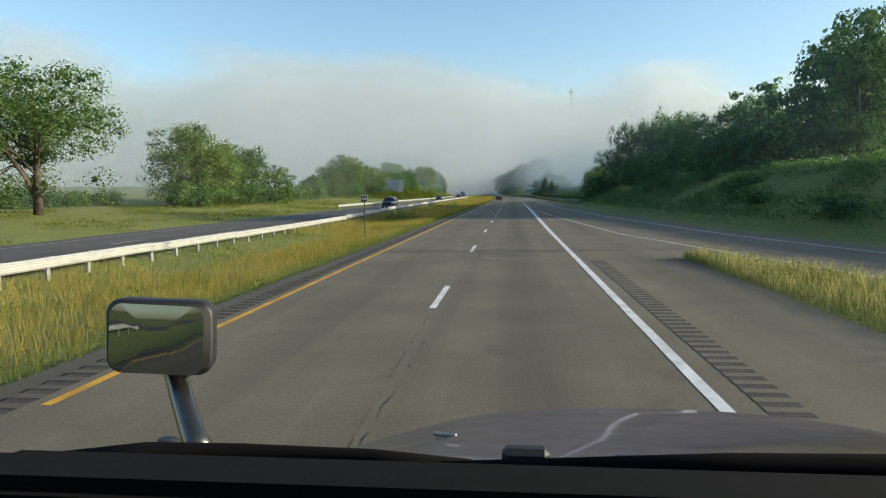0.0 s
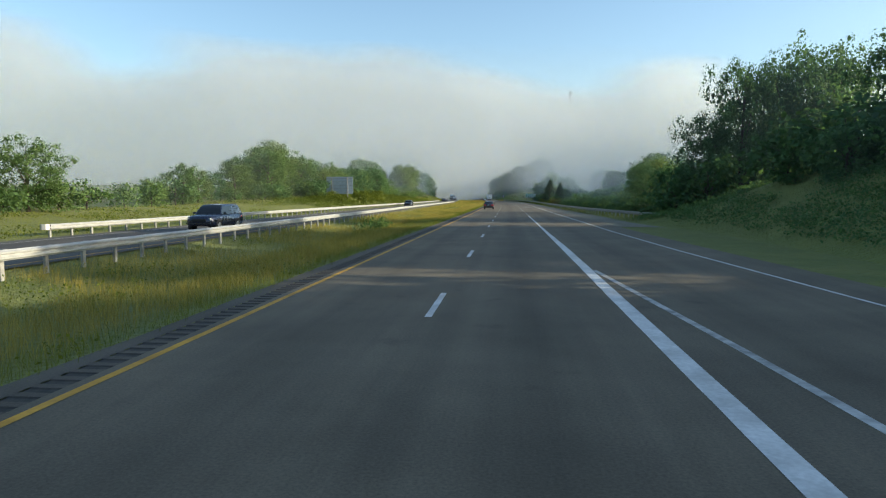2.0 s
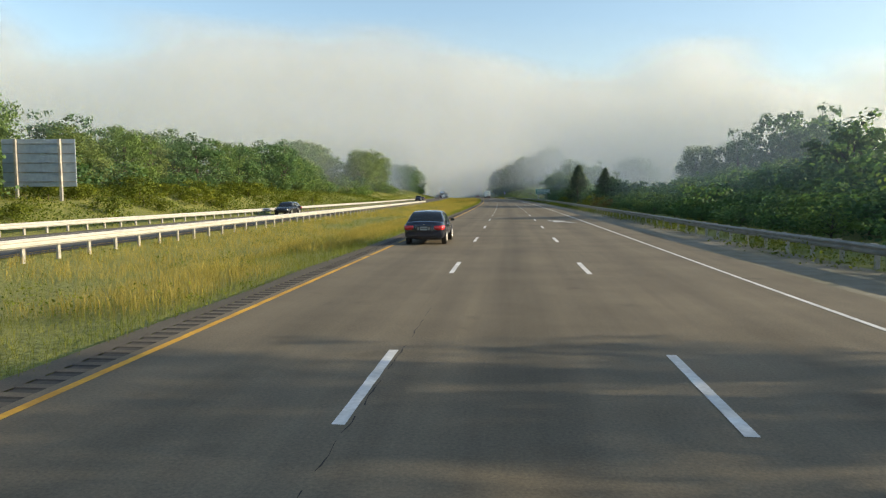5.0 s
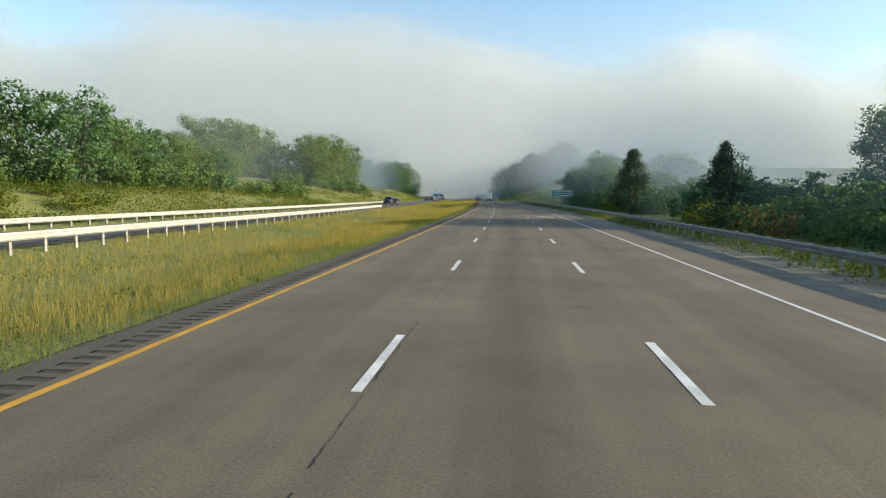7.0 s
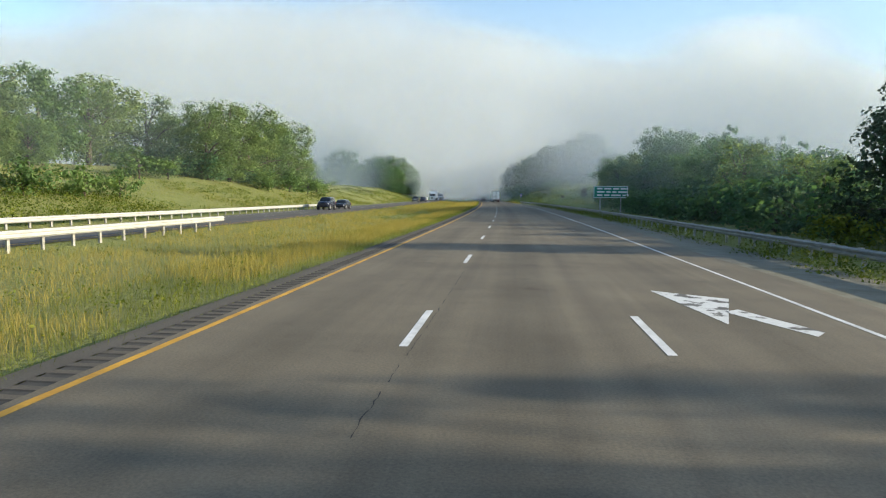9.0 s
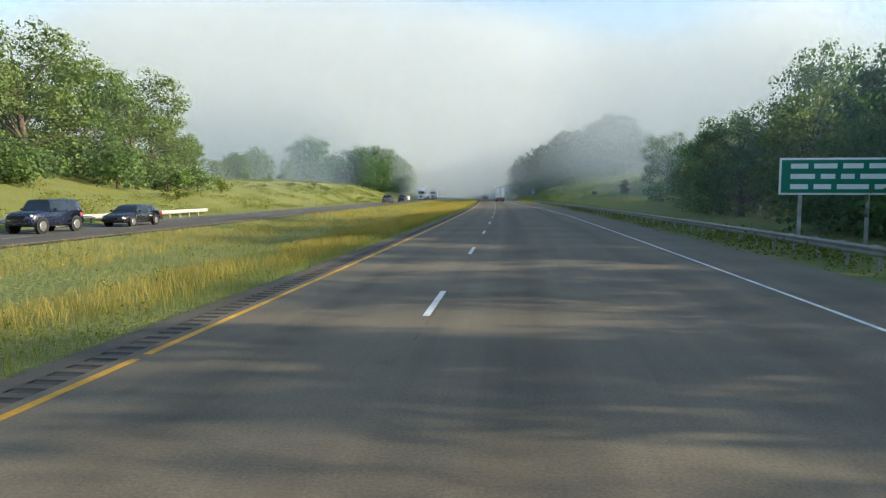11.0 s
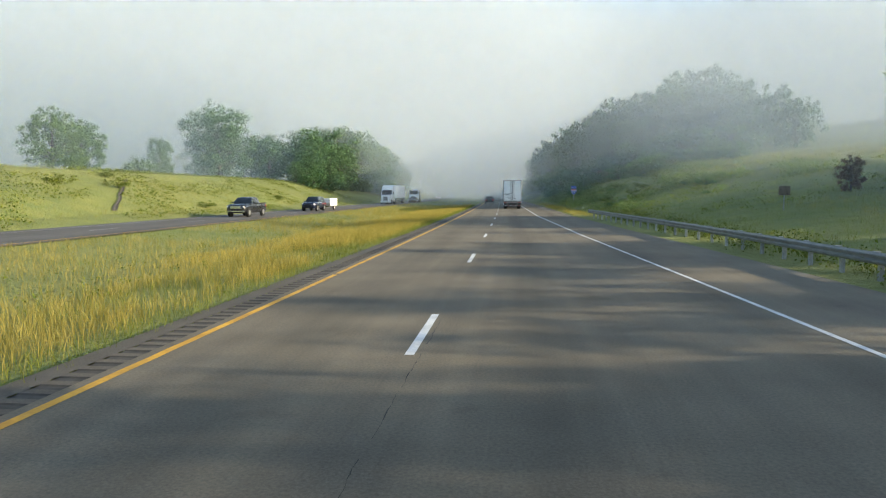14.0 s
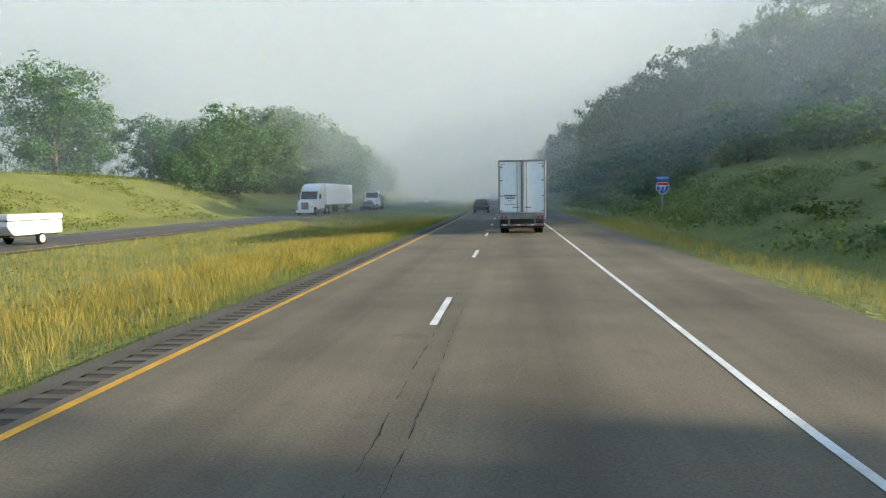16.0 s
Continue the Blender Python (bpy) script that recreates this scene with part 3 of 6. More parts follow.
# ---- fog ----
def fog_sheet(name, path, height, top_soft, strength, label, edge=0.12, ragged=0.25, nz=32, base=-2.0, seed=0.0, rise=None):
    """An upright sheet of fog over a path of points; its density fades at the top and at its two ends."""
    nx = len(path)
    v, f, d = [], [], []
    for i, p in enumerate(path):
        k = i / (nx - 1)
        side = min(1.0, k / edge if edge else 1, (1 - k) / edge if edge else 1)
        side = side * side * (3 - 2 * side)
        full = height * (rise(k) if rise else 1.0)
        for j in range(nz):
            z = base + (full - base) * (j / (nz - 1)) ** 1.3
            v.append((p.x, p.y, z))
            w = noise.fractal(Vector((p.x * 0.006 + seed, p.y * 0.006, z * 0.012)), 1.0, 2.0, 2)
            q = (z / full) + ragged * w
            t = min(1.0, max(0.0, (1.0 - q) / top_soft))
            d.append(max(0.0, min(1.0, strength * side * t * t * (3 - 2 * t) * (1 + 0.2 * noise.noise(Vector((p.x * 0.015 + seed, p.y * 0.015, z * 0.02))) * (height < 180)))) if j < nz - 1 else 0.0)
    for i in range(nx - 1):
        for j in range(nz - 1):
            a = i * nz + j
            f.append((a, a + nz, a + nz + 1, a + 1))
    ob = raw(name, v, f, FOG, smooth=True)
    ob.data.attributes.new("thickness", "FLOAT", "POINT").data.foreach_set("value", d)
    return tagged(ob, label, "fog", kind="stuff")


def arc(points, n):
    """Smooth polyline through (s, u) points."""
    t = np.linspace(0, len(points) - 1, n * 4)
    q = np.stack([np.interp(t, range(len(points)), [p[k] for p in points]) for k in (0, 1)], 1)
    for _ in range(40 if len(points) > 3 else 0):
        q[1:-1] = (q[:-2] + q[1:-1] + q[2:]) / 3
    return [W(float(a), float(b)) for a, b in q[::4]]


for _k in range(10):
    fog_sheet("fog_bank", arc([(_s + 9 * _k - 30, _u) for _s, _u in ((840, -1150), (880, -820), (905, -500), (922, -220), (930, 0), (950, 250), (985, 450), (1040, 660), (1090, 860))], 110), 186 + 3 * _k, 0.5, 0.24,
              "dense white bank of morning fog across the valley", edge=0.03, ragged=0.26, nz=40, seed=0.05 * _k,
              rise=lambda k: 1.0 + 0.9 * max(0.0, 0.40 - k) - 0.20 * math.exp(-((k - 0.567) / 0.06) ** 2) + 0.35 * max(0.0, k - 0.75))
for _s, _h, _d, _hw in ((541, 70, 0.10, 150), (578, 88, 0.12, 190), (620, 112, 0.19, 225), (628, 116, 0.19, 230), (684, 138, 0.18, 265), (690, 140, 0.18, 270), (696, 142, 0.18, 275), (762, 162, 0.2, 320), (768, 164, 0.2, 330), (774, 166, 0.2, 335), (780, 168, 0.2, 340)):
    fog_sheet("fog_veil", arc([(_s - 0.06 * _hw, -_hw if _s > 600 else -36), (_s + 0.07 * _hw, _hw)], 70), _h, 0.8, _d, "thin drifting veil of morning fog", seed=_s * 0.037)
def wisps(s0, s1, pitch, inner, outer, height, dense, label):
    """Thin sheets of mist across one side of the road, from inner(s) outwards; dense(s) is the thickness of each."""
    for s in np.arange(s0, s1, pitch):
        s = float(s)
        fog_sheet("fog_wisp", arc([(s, inner(s)), (s + 3, outer(s))], 40), height(s), 0.9, dense(s), label, edge=0.14 if s < 480 else 0.28, nz=22, seed=s * 0.061)


# up to about 260 m the sheets stand in for sun glare over the woods
wisps(48, 566, 10.5, lambda s: float(np.interp(s, (48, 110, 150, 470, 490), (15, 13.5, 12, 11.5, 5))), lambda s: 75 if s < 400 else 125, lambda s: float(np.interp(s, (60, 300, 400, 560), (26, 24, 32, 60))),
      lambda s: float(np.interp(s, (48, 200, 262, 330, 370, 400, 455, 490, 566), (0.045, 0.048, 0.075, 0.125, 0.12, 0.07, 0.075, 0.14, 0.23))), "thin fog drifting over the verge, with glare haze added near the start")
wisps(62, 590, 14, lambda s: -33.5 if s < 520 else -39, lambda s: -125, lambda s: float(np.interp(s, (90, 300, 500), (24, 28, 34))),
      lambda s: float(np.interp(s, (90, 250, 330, 370, 430, 500, 560), (0.055, 0.055, 0.08, 0.08, 0.075, 0.15, 0.19))), "thin wisp of fog drifting over the bank")


# ---- trees ----
def leaf_quads(pos, nrm, size, rng, slim=0.55):
    """Pointed leaf sprays: one four-cornered leaf at each position, facing its normal."""
    n = len(pos)
    a = np.cross(nrm, rng.normal(size=(n, 3)))
    a /= np.linalg.norm(a, axis=1)[:, None] + 1e-9
    b = np.cross(nrm, a)
    L = size[:, None] * 0.5
    q = np.stack([pos - a * L, pos - b * L * slim + nrm * L * 0.2, pos + a * L, pos + b * L * slim + nrm * L * 0.25], 1)
    return q.reshape(-1, 3)


def quads_mesh(name, verts, material, soft=None):
    n = len(verts) // 4
    me = bpy.data.meshes.new(name)
    me.vertices.add(len(verts))
    me.vertices.foreach_set("co", np.asarray(verts, dtype=np.float32).ravel())
    me.loops.add(4 * n)
    me.loops.foreach_set("vertex_index", np.arange(4 * n, dtype=np.int32))
    me.polygons.add(n)
    me.polygons.foreach_set("loop_start", np.arange(0, 4 * n, 4, dtype=np.int32))
    me.update(calc_edges=True)
    if soft is not None:
        me.polygons.foreach_set("use_smooth", [True] * n)
        me.normals_split_custom_set_from_vertices(np.repeat(soft, 4, axis=0))
    me.materials.append(material)
    return me


def crown_points(shape, H, R, rng, count):
    """Centres and radii of leaf clumps that make up a crown."""
    out, skew = [], rng.random() * 20
    lobes = []
    for i in range(11 if shape == "open" else 14):  # main boughs, each carrying a rounded mass of leaves
        a, up = i * 2.399 + rng.normal() * 0.25, 1 - 1.75 * (i + 0.5) / 14
        flat = math.sqrt(1 - up * up)
        lobes.append((np.array((math.cos(a) * flat, math.sin(a) * flat, up)) * rng.uniform(0.62, 0.88), rng.uniform(0.24, 0.40)))
    for i in range(count):
        if shape == "cone":
            k = rng.random() ** 0.8
            z = H * (0.08 + 0.90 * k)
            r = R * (1 - k) ** 0.8 * math.sqrt(rng.random())
            a = rng.random() * math.tau
            out.append(((r * math.cos(a), r * math.sin(a), z), 0.10 * H * (1.1 - 0.6 * k)))
            continue
        d = rng.normal(size=3)
        d /= np.linalg.norm(d)
        k = rng.random() ** (1 / 2.2)
        if shape != "bush" and rng.random() < (0.5 if shape == "round" else 0.72):
            core, wide = lobes[rng.integers(len(lobes))]
            low, mid = (0.02, 0.52) if shape == "round" else (0.03, 0.54) if shape == "tall" else (0.09, 0.56)
            q = core + d * wide * k
            c = (q[0] * R, q[1] * R, H * (mid + (mid - low if q[2] < 0 else 0.96 - mid) * q[2]))
            out.append((c, H * rng.uniform(0.04, 0.085)))
            continue
        if shape == "bush":
            c = (d[0] * R * k, d[1] * R * k, H * (0.42 + 0.46 * d[2] * k))
            out.append((c, 0.20 * H * rng.uniform(0.7, 1.2)))
        else:
            low, mid = (0.02, 0.52) if shape == "round" else (0.03, 0.54) if shape == "tall" else (0.09, 0.56)
            half = mid - low if d[2] < 0 else 0.96 - mid
            lump = 1 + 0.45 * noise.noise(Vector((d[0] * 1.5 + skew, d[1] * 1.5, d[2] * 1.5 + H))) + 0.25 * noise.noise(Vector((d[0] * 4 + skew, d[1] * 4, d[2] * 4)))
            lump = min(1.22, lump)
            full = math.sqrt((1 - d[2] ** 8) / max(0.02, 1 - d[2] ** 2)) if d[2] < 0 and shape != "open" else 1.0
            c = (d[0] * R * k * lump * full, d[1] * R * k * lump * full, H * (mid + half * d[2] * k * min(1.1, lump)))
            out.append((c, H * rng.uniform(0.045, 0.105)))
    return out


def make_tree(name, label, shape, H, R, leaf, seed, clumps, per, size, bare=0.2):
    """A tapered trunk with limbs and a crown of many small leaves in clumps."""
    rng = np.random.default_rng(seed)
    root = thing(name, label, "bush" if shape == "bush" else "tree")
    pts = crown_points(shape, H, R, rng, clumps)
    if shape in ("round", "tall"):  # low branches down to the ground
        for i in range(clumps // 5):
            g, q = rng.random() * math.tau, 0.85 * R * math.sqrt(rng.random())
            pts.append(((q * math.cos(g), q * math.sin(g), H * rng.uniform(0.05, 0.30)), H * rng.uniform(0.05, 0.09)))
    top = max(c[2] + 0.8 * r for c, r in pts)
    pts = [((c[0], c[1], c[2] * H / top), r) for c, r in pts]
    bm = bmesh.new()
    tr = 0.022 * H if shape != "bush" else 0.02 * H
    lean = rng.normal(size=2) * 0.04 * H
    stem = [(0, 0, -0.3), (lean[0] * 0.2, lean[1] * 0.2, H * 0.18), (lean[0] * 0.6, lean[1] * 0.6, H * 0.45), (lean[0], lean[1], H * 0.82)]
    if shape == "open":  # a second leader from low on the trunk
        tr = 0.021 * H
        tube_bm([(0, 0, 0.08 * H), (0.10 * R, 0.05 * R, 0.24 * H), (0.34 * R, 0.2 * R, 0.46 * H), (0.5 * R, 0.3 * R, 0.75 * H)], [tr, tr * 0.75, tr * 0.5, tr * 0.12], 8, bm)
    if shape == "bush":
        stem = [(0, 0, -0.2), (0, 0, H * 0.2), (0.02, 0, H * 0.4), (0.05, 0, H * 0.6)]
    tube_bm(stem, [tr * 1.35, tr, tr * 0.7, tr * 0.15], 8, bm)
    for c, r in [] if H <= 2 else pts[:: max(1, len(pts) // (16 if shape != "cone" else 4))]:
        z0 = min(H * 0.7, max(H * 0.14, c[2] * rng.uniform(0.35, 0.7)))
        f = z0 / (H * 0.82)
        p0 = Vector((lean[0] * f, lean[1] * f, z0))
        p2 = Vector(c)
        p1 = p0.lerp(p2, 0.5) + Vector((0, 0, 0.04 * H))
        tube_bm([p0, p1, p2], [tr * 0.42 * (1 - 0.5 * f), tr * 0.24, tr * 0.06], 5, bm, False)
    part("trunk", bm, BARK, root, smooth=True)
    P, N, S, C = [], [], [], []
    heart = np.array((0, 0, 0.42 * H))
    for c, r in pts:
        k = int(per * (r / (0.085 * H if shape not in ("bush", "cone") else 0.2 * H if shape == "bush" else 0.08 * H)) ** 1.6) + 6
        d = rng.normal(size=(k, 3))
        d /= np.linalg.norm(d, axis=1)[:, None]
        inner = rng.random(k) < 0.12
        rad = np.where(inner, 0.3 * r * rng.random(k), r * (0.45 + 0.75 * rng.random(k) ** 0.6))
        p = np.array(c) + d * rad[:, None] * np.array((1.15, 1.15, 0.8))
        P.append(p)
        nn = d * 0.7 + rng.normal(size=(k, 3)) * 0.45 + np.array((0, 0, 0.25))
        N.append(nn / np.linalg.norm(nn, axis=1)[:, None])
        S.append(np.where(inner, 1.6, rng.uniform(0.6, 1.3, k)) * size)
        out = p - heart
        out /= np.linalg.norm(out, axis=1)[:, None] + 1e-9
        q = d * 0.8 + out * 0.55 + nn * 0.35
        C.append(q / np.linalg.norm(q, axis=1)[:, None])
    P, N, S, C = np.concatenate(P), np.concatenate(N), np.concatenate(S), np.concatenate(C)
    keep = P[:, 2] > 0.05
    flip = np.where((N * C).sum(1) < 0, -1.0, 1.0)[:, None]
    shade = C * 0.6 + N * flip * 0.4
    crown = new("crown", quads_mesh("crown", leaf_quads(P[keep], (N * flip)[keep], S[keep], rng, 0.7), leaf, (shade / np.linalg.norm(shade, axis=1)[:, None])[keep]))
    crown.parent = root
    return root


KINDS = {
    "oak": [make_tree("oak_tree", "spreading broad-leaved tree in full green leaf", "round", 12, 6.6, LEAF_SUN, s, 190, 60, 0.31) for s in (1, 2, 3)],
    "park": [make_tree("park_oak_tree", "spreading oak with a forked trunk and open crown", "open", 12, 6.2, LEAF_SUN, s, 210, 100, 0.20) for s in (5, 6)],
    "ash": [make_tree("ash_tree", "tall airy broad-leaved tree with light green leaves", "tall", 12, 4.6, LEAF_OLIVE, s, 150, 84, 0.23) for s in (11, 12, 13)],
    "maple": [make_tree("maple_tree", "dense dark green broad-leaved tree", "round", 12, 5.4, LEAF_DARK, s, 130, 40, 0.41) for s in (21, 22, 23)],
    "locust": [make_tree("locust_tree", "slender tree with feathery olive foliage", "tall", 12, 4.0, LEAF_OLIVE, s, 100, 54, 0.30) for s in (31, 32)],
    "shade": [make_tree("elm_tree", "broad tree with dark backlit foliage", "round", 12, 5.6, LEAF_DARK, s, 180, 84, 0.25) for s in (41, 42, 43)],
    "copse": [make_tree("copse_tree", "dark leafy tree in dense woodland", "round", 12, 5.6, LEAF_DARK, s, 110, 29, 0.55) for s in (45, 46, 47)],
    "bush": [make_tree("bush", "rounded leafy green bush", "bush", 3, 2.0, LEAF_SUN, s, 34, 24, 0.26) for s in (51, 52)],
    "scrub": [make_tree("scrub_bush", "dark tangled roadside scrub bush", "bush", 3, 2.1, LEAF_DARK, s, 36, 20, 0.27) for s in (61, 62)],
    "weed": [make_tree("weed_clump", "yellow-green clump of tall weeds", "bush", 2, 1.5, LEAF_WEED, s, 26, 24, 0.18) for s in (71, 72)],
    "rust": [make_tree("rusty_weed_clump", "rust-brown clump of dry weeds", "bush", 2, 1.5, RUST, s, 26, 22, 0.16) for s in (75,)],
    "plum": [make_tree("plum_tree", "small rounded tree with reddish-brown leaves", "round", 12, 5.2, LEAF_RED, s, 90, 50, 0.5) for s in (91,)],
    "juniper": [make_tree("juniper_tree", "dark conical juniper tree", "cone", 7, 2.5, NEEDLE, s, 150, 60, 0.17) for s in (81, 82)],
}
BASE_H = {"bush": 3, "scrub": 3, "weed": 2, "rust": 2, "juniper": 7}
_used = set()
_rt = random.Random(5)


def plant(kind, s, u, top, width=1.0, tall=False):
    """A plant at (s, u) whose top reaches the height top (or, with tall, that is so tall)."""
    z = land(s, u)
    if kind == "shade" and (s > 590 or u > 30 or (tall and top < 7)):
        kind = "copse"
    h = top if tall else max(0.6, top - z)
    spare = [t for t in KINDS[kind] if t.name not in _used]
    src = spare[0] if spare else _rt.choice(KINDS[kind])
    k = h / BASE_H.get(kind, 12)
    m = Matrix.LocRotScale(W(s, u, z - 0.05), Euler((0, 0, _rt.random() * math.tau)), Vector((k * width, k * width, k)))
    if src.name not in _used:
        _used.add(src.name)
        src.matrix_world = m
        return src
    return copy_thing(src, m @ Matrix.Diagonal((1 / src.scale.x, 1 / src.scale.y, 1 / src.scale.z, 1)))


# left of the opposite road, from the start to the far wood
# from 43 to 160 metres along the road
for _k, _s, _u, _z, _w in (
        ("park", 53, -40, 14.0, 1.15), ("park", 49.5, -42.5, 11.8, 1.2), ("park", 43, -44, 13.5, 1.0), ("ash", 84, -43, 12.3, 1.1),
        ("ash", 90.5, -44, 12.6, 1.1), ("oak", 98, -45, 11.6, .8), ("oak", 106, -44, 10.8, .8), ("ash", 112, -47, 10, 1.1),
        ("oak", 117, -42.5, 7.8, .9), ("bush", 80, -41, 4.6, .9), ("scrub", 82, -40, 4.2, .8), ("bush", 126, -43, 4.2, 1),
        ("bush", 136, -45, 4.2, 1), ("bush", 142, -45, 4.6, 1), ("bush", 150, -46, 5.2, 1), ("ash", 160, -47.5, 6.9, 1.2),
):
    plant(_k, _s, _u, _z, _w)
# from 164 to 250 metres along the road
for _k, _s, _u, _z, _w in (
        ("maple", 168, -49, 6.6, 1), ("bush", 164, -44, 4, 1), ("ash", 181, -50, 9.2, 1.3), ("ash", 190, -50, 9.8, 1.3),
        ("oak", 199, -55, 12.5, .8), ("ash", 208, -53, 15.2, 1.2), ("oak", 217, -55, 13.2, .8), ("maple", 228, -53, 12.4, 1),
        ("maple", 240, -54, 11.8, 1), ("oak", 250, -52, 12.6, .9), ("bush", 176, -45, 4.2, 1), ("bush", 188, -45, 4.4, 1),
        ("bush", 200, -47, 5, 1.2), ("ash", 216, -43, 9.4, 1.2), ("oak", 224, -42.5, 10.2, .9), ("locust", 231, -44, 10, 1.3),
):
    plant(_k, _s, _u, _z, _w)
for _k, _s, _u, _z, _w in (
        ("oak", 146, -47, 5.0, .9), ("oak", 154, -47, 7.2, .85), ("ash", 173, -47, 9.0, 1.1), ("oak", 186, -46, 12.0, .85), ("ash", 194, -48, 13.9, 1.1), ("oak", 205, -46, 12.6, .85),
        ("maple", 161, -50, 6.4, 1.0),
):
    plant(_k, _s, _u, _z, _w)
# from 236 to 345 metres along the road
for _k, _s, _u, _z, _w in (
        ("maple", 236, -43, 9.8, 1), ("maple", 241, -42, 10.8, 1), ("oak", 250, -43.5, 10.4, .9), ("maple", 256, -42, 10.2, 1),
        ("oak", 262, -45, 11.2, .9), ("maple", 269, -43, 12.1, 1), ("maple", 275, -41.5, 12.8, .95), ("oak", 280, -42.5, 11.5, .9),
        ("maple", 287, -43, 10.8, 1), ("oak", 295, -44, 10.6, .9), ("ash", 303, -46, 10.8, 1.2), ("oak", 312, -47, 10.4, .9),
        ("maple", 322, -48, 10, 1), ("ash", 332, -51, 11, 1.2), ("oak", 345, -56, 12, .9), ("ash", 338, -58, 13, 1.2),
):
    plant(_k, _s, _u, _z, _w)
# from 325 to 424 metres along the road
for _k, _s, _u, _z, _w in (
        ("ash", 345, -62, 18.4, 1.2), ("oak", 354, -61, 19, .9), ("ash", 363, -60, 19, 1.2), ("locust", 374, -64, 20.7, 1.2),
        ("ash", 385, -63, 19.5, 1.2), ("oak", 396, -62, 17.5, .9), ("ash", 372, -46.5, 16.5, 1.1), ("ash", 381, -46.5, 18.4, 1.15),
        ("ash", 392, -47, 18.9, 1.15), ("oak", 402, -47, 17.2, .8), ("ash", 410, -46, 17.8, 1.1), ("ash", 416, -47, 14, 1.2),
        ("oak", 424, -46.5, 10.5, .8), ("oak", 400, -53, 16, .9), ("bush", 325, -36, 4.8, 1), ("bush", 331, -36.5, 4.6, 1),
):
    plant(_k, _s, _u, _z, _w)
# from 310 to 520 metres along the road
for _k, _s, _u, _z, _w in (
        ("bush", 319, -37, 5, 1), ("bush", 310, -37, 4.6, 1.1), ("bush", 384, -41, 6.2, 1.1), ("bush", 398, -41.5, 7, 1.2),
        ("bush", 407, -40.5, 6, 1.2), ("bush", 416, -41, 6, 1.2), ("weed", 424, -41, 4.2, 1.2), ("weed", 402, -37, 3, 1.4),
        ("ash", 470, -61, 9.5, 1.3), ("oak", 479, -60, 11.6, .8), ("ash", 486, -61, 10.5, 1.2), ("oak", 494, -67, 12.6, .9),
        ("oak", 513, -68, 15.4, .8), ("oak", 520, -68, 14.2, .8), ("oak", 463, -67, 14.4, .9), ("oak", 456, -64, 12.5, .9),
):
    plant(_k, _s, _u, _z, _w)
# from 449 to 642 metres along the road
for _k, _s, _u, _z, _w in (
        ("ash", 449, -60, 11.5, 1.2), ("oak", 545, -68, 13.4, .7), ("bush", 500, -56, 7.6, 1), ("bush", 533, -66, 9, 1.3),
        ("bush", 462, -52, 7.0, .8), ("bush", 471, -50, 6.6, .8), ("shade", 571, -67, 24.2, 0.95), ("ash", 576, -70, 19, 1.2),
        ("oak", 590, -74, 20, .8), ("oak", 606, -66, 18.4, .9), ("oak", 642, -82, 23, .9),
):
    plant(_k, _s, _u, _z, _w)
for _s, _u, _z in ((569, -48, 9.8), (576, -47, 11), (582, -49, 13), (590, -50, 15.5), (597, -47.5, 15), (604, -54, 21), (612, -48, 17), (620, -52, 22), (629, -48, 22), (638, -55, 25), (634, -46.5, 20), (648, -49, 24), (662, -50, 24.5), (676, -49, 22.5), (690, -48, 20.5), (705, -48, 18.5), (720, -48, 16.5), (740, -48, 16), (655, -60, 25), (625, -62, 22), (585, -60, 17), (760, -48, 16)):
    plant("maple", _s, _u, _z, 1.05)
for _s, _u in ((566, -43), (574, -42), (584, -43), (594, -43), (606, -43), (618, -42.5), (630, -42), (644, -42), (660, -42)):
    plant("scrub", _s, _u, land(_s, _u) + 4.5, 1.1)
# right of the road
# from 63 to 133 metres along the road
for _k, _s, _u, _z, _w in (
        ("shade", 61, 29.5, 17.6, .65), ("shade", 65.5, 31.5, 18.6, .75), ("shade", 71, 32.5, 18.8, .7), ("shade", 76, 30.5, 15.0, .7),
        # 87 and 92: added behind the front row to shade the road
        ("shade", 87, 31, 15.5, 1.0), ("shade", 92, 30, 14.5, .9), ("shade", 102, 26.5, 13.7, .9), ("shade", 107.5, 26.5, 14.3, .9),
        ("shade", 127, 30, 17, .75), ("shade", 126.5, 25, 15.6, .6), ("shade", 130, 28, 18, .65), ("shade", 126, 21, 15.4, .55),
        # 70 and 73: second row, added to thicken the shade on the road
        ("shade", 126.5, 18.3, 10.6, .75), ("shade", 133, 24, 9, .8), ("shade", 70, 38, 16, .9), ("shade", 73, 35, 14.5, .9),
):
    plant(_k, _s, _u, _z, _w)
# from 66 to 277 metres along the road
for _k, _s, _u, _z, _w in (
        # 106 and 100: added in the second row for deeper road shade
        ("shade", 106, 36, 15.5, .9), ("shade", 100, 35, 16.0, .9), ("scrub", 66, 21.5, 7.2, 1), ("scrub", 74, 21.5, 7.6, 1),
        ("scrub", 90, 20.5, 7, 1), ("scrub", 97, 20.5, 7.2, 1), ("scrub", 104, 20, 7.2, 1.1), ("scrub", 110, 19, 7, 1.0),
        ("scrub", 123, 17.5, 6, 1.0), ("scrub", 126, 15.5, 5.4, 1), ("shade", 266, 50, 16, .9), ("shade", 268, 39, 13, .9),
        ("shade", 271, 46, 16, .9), ("shade", 275, 54, 17.4, .9), ("locust", 273, 33, 10.6, 1.1), ("locust", 277, 35, 11, 1.1),
):
    plant(_k, _s, _u, _z, _w)
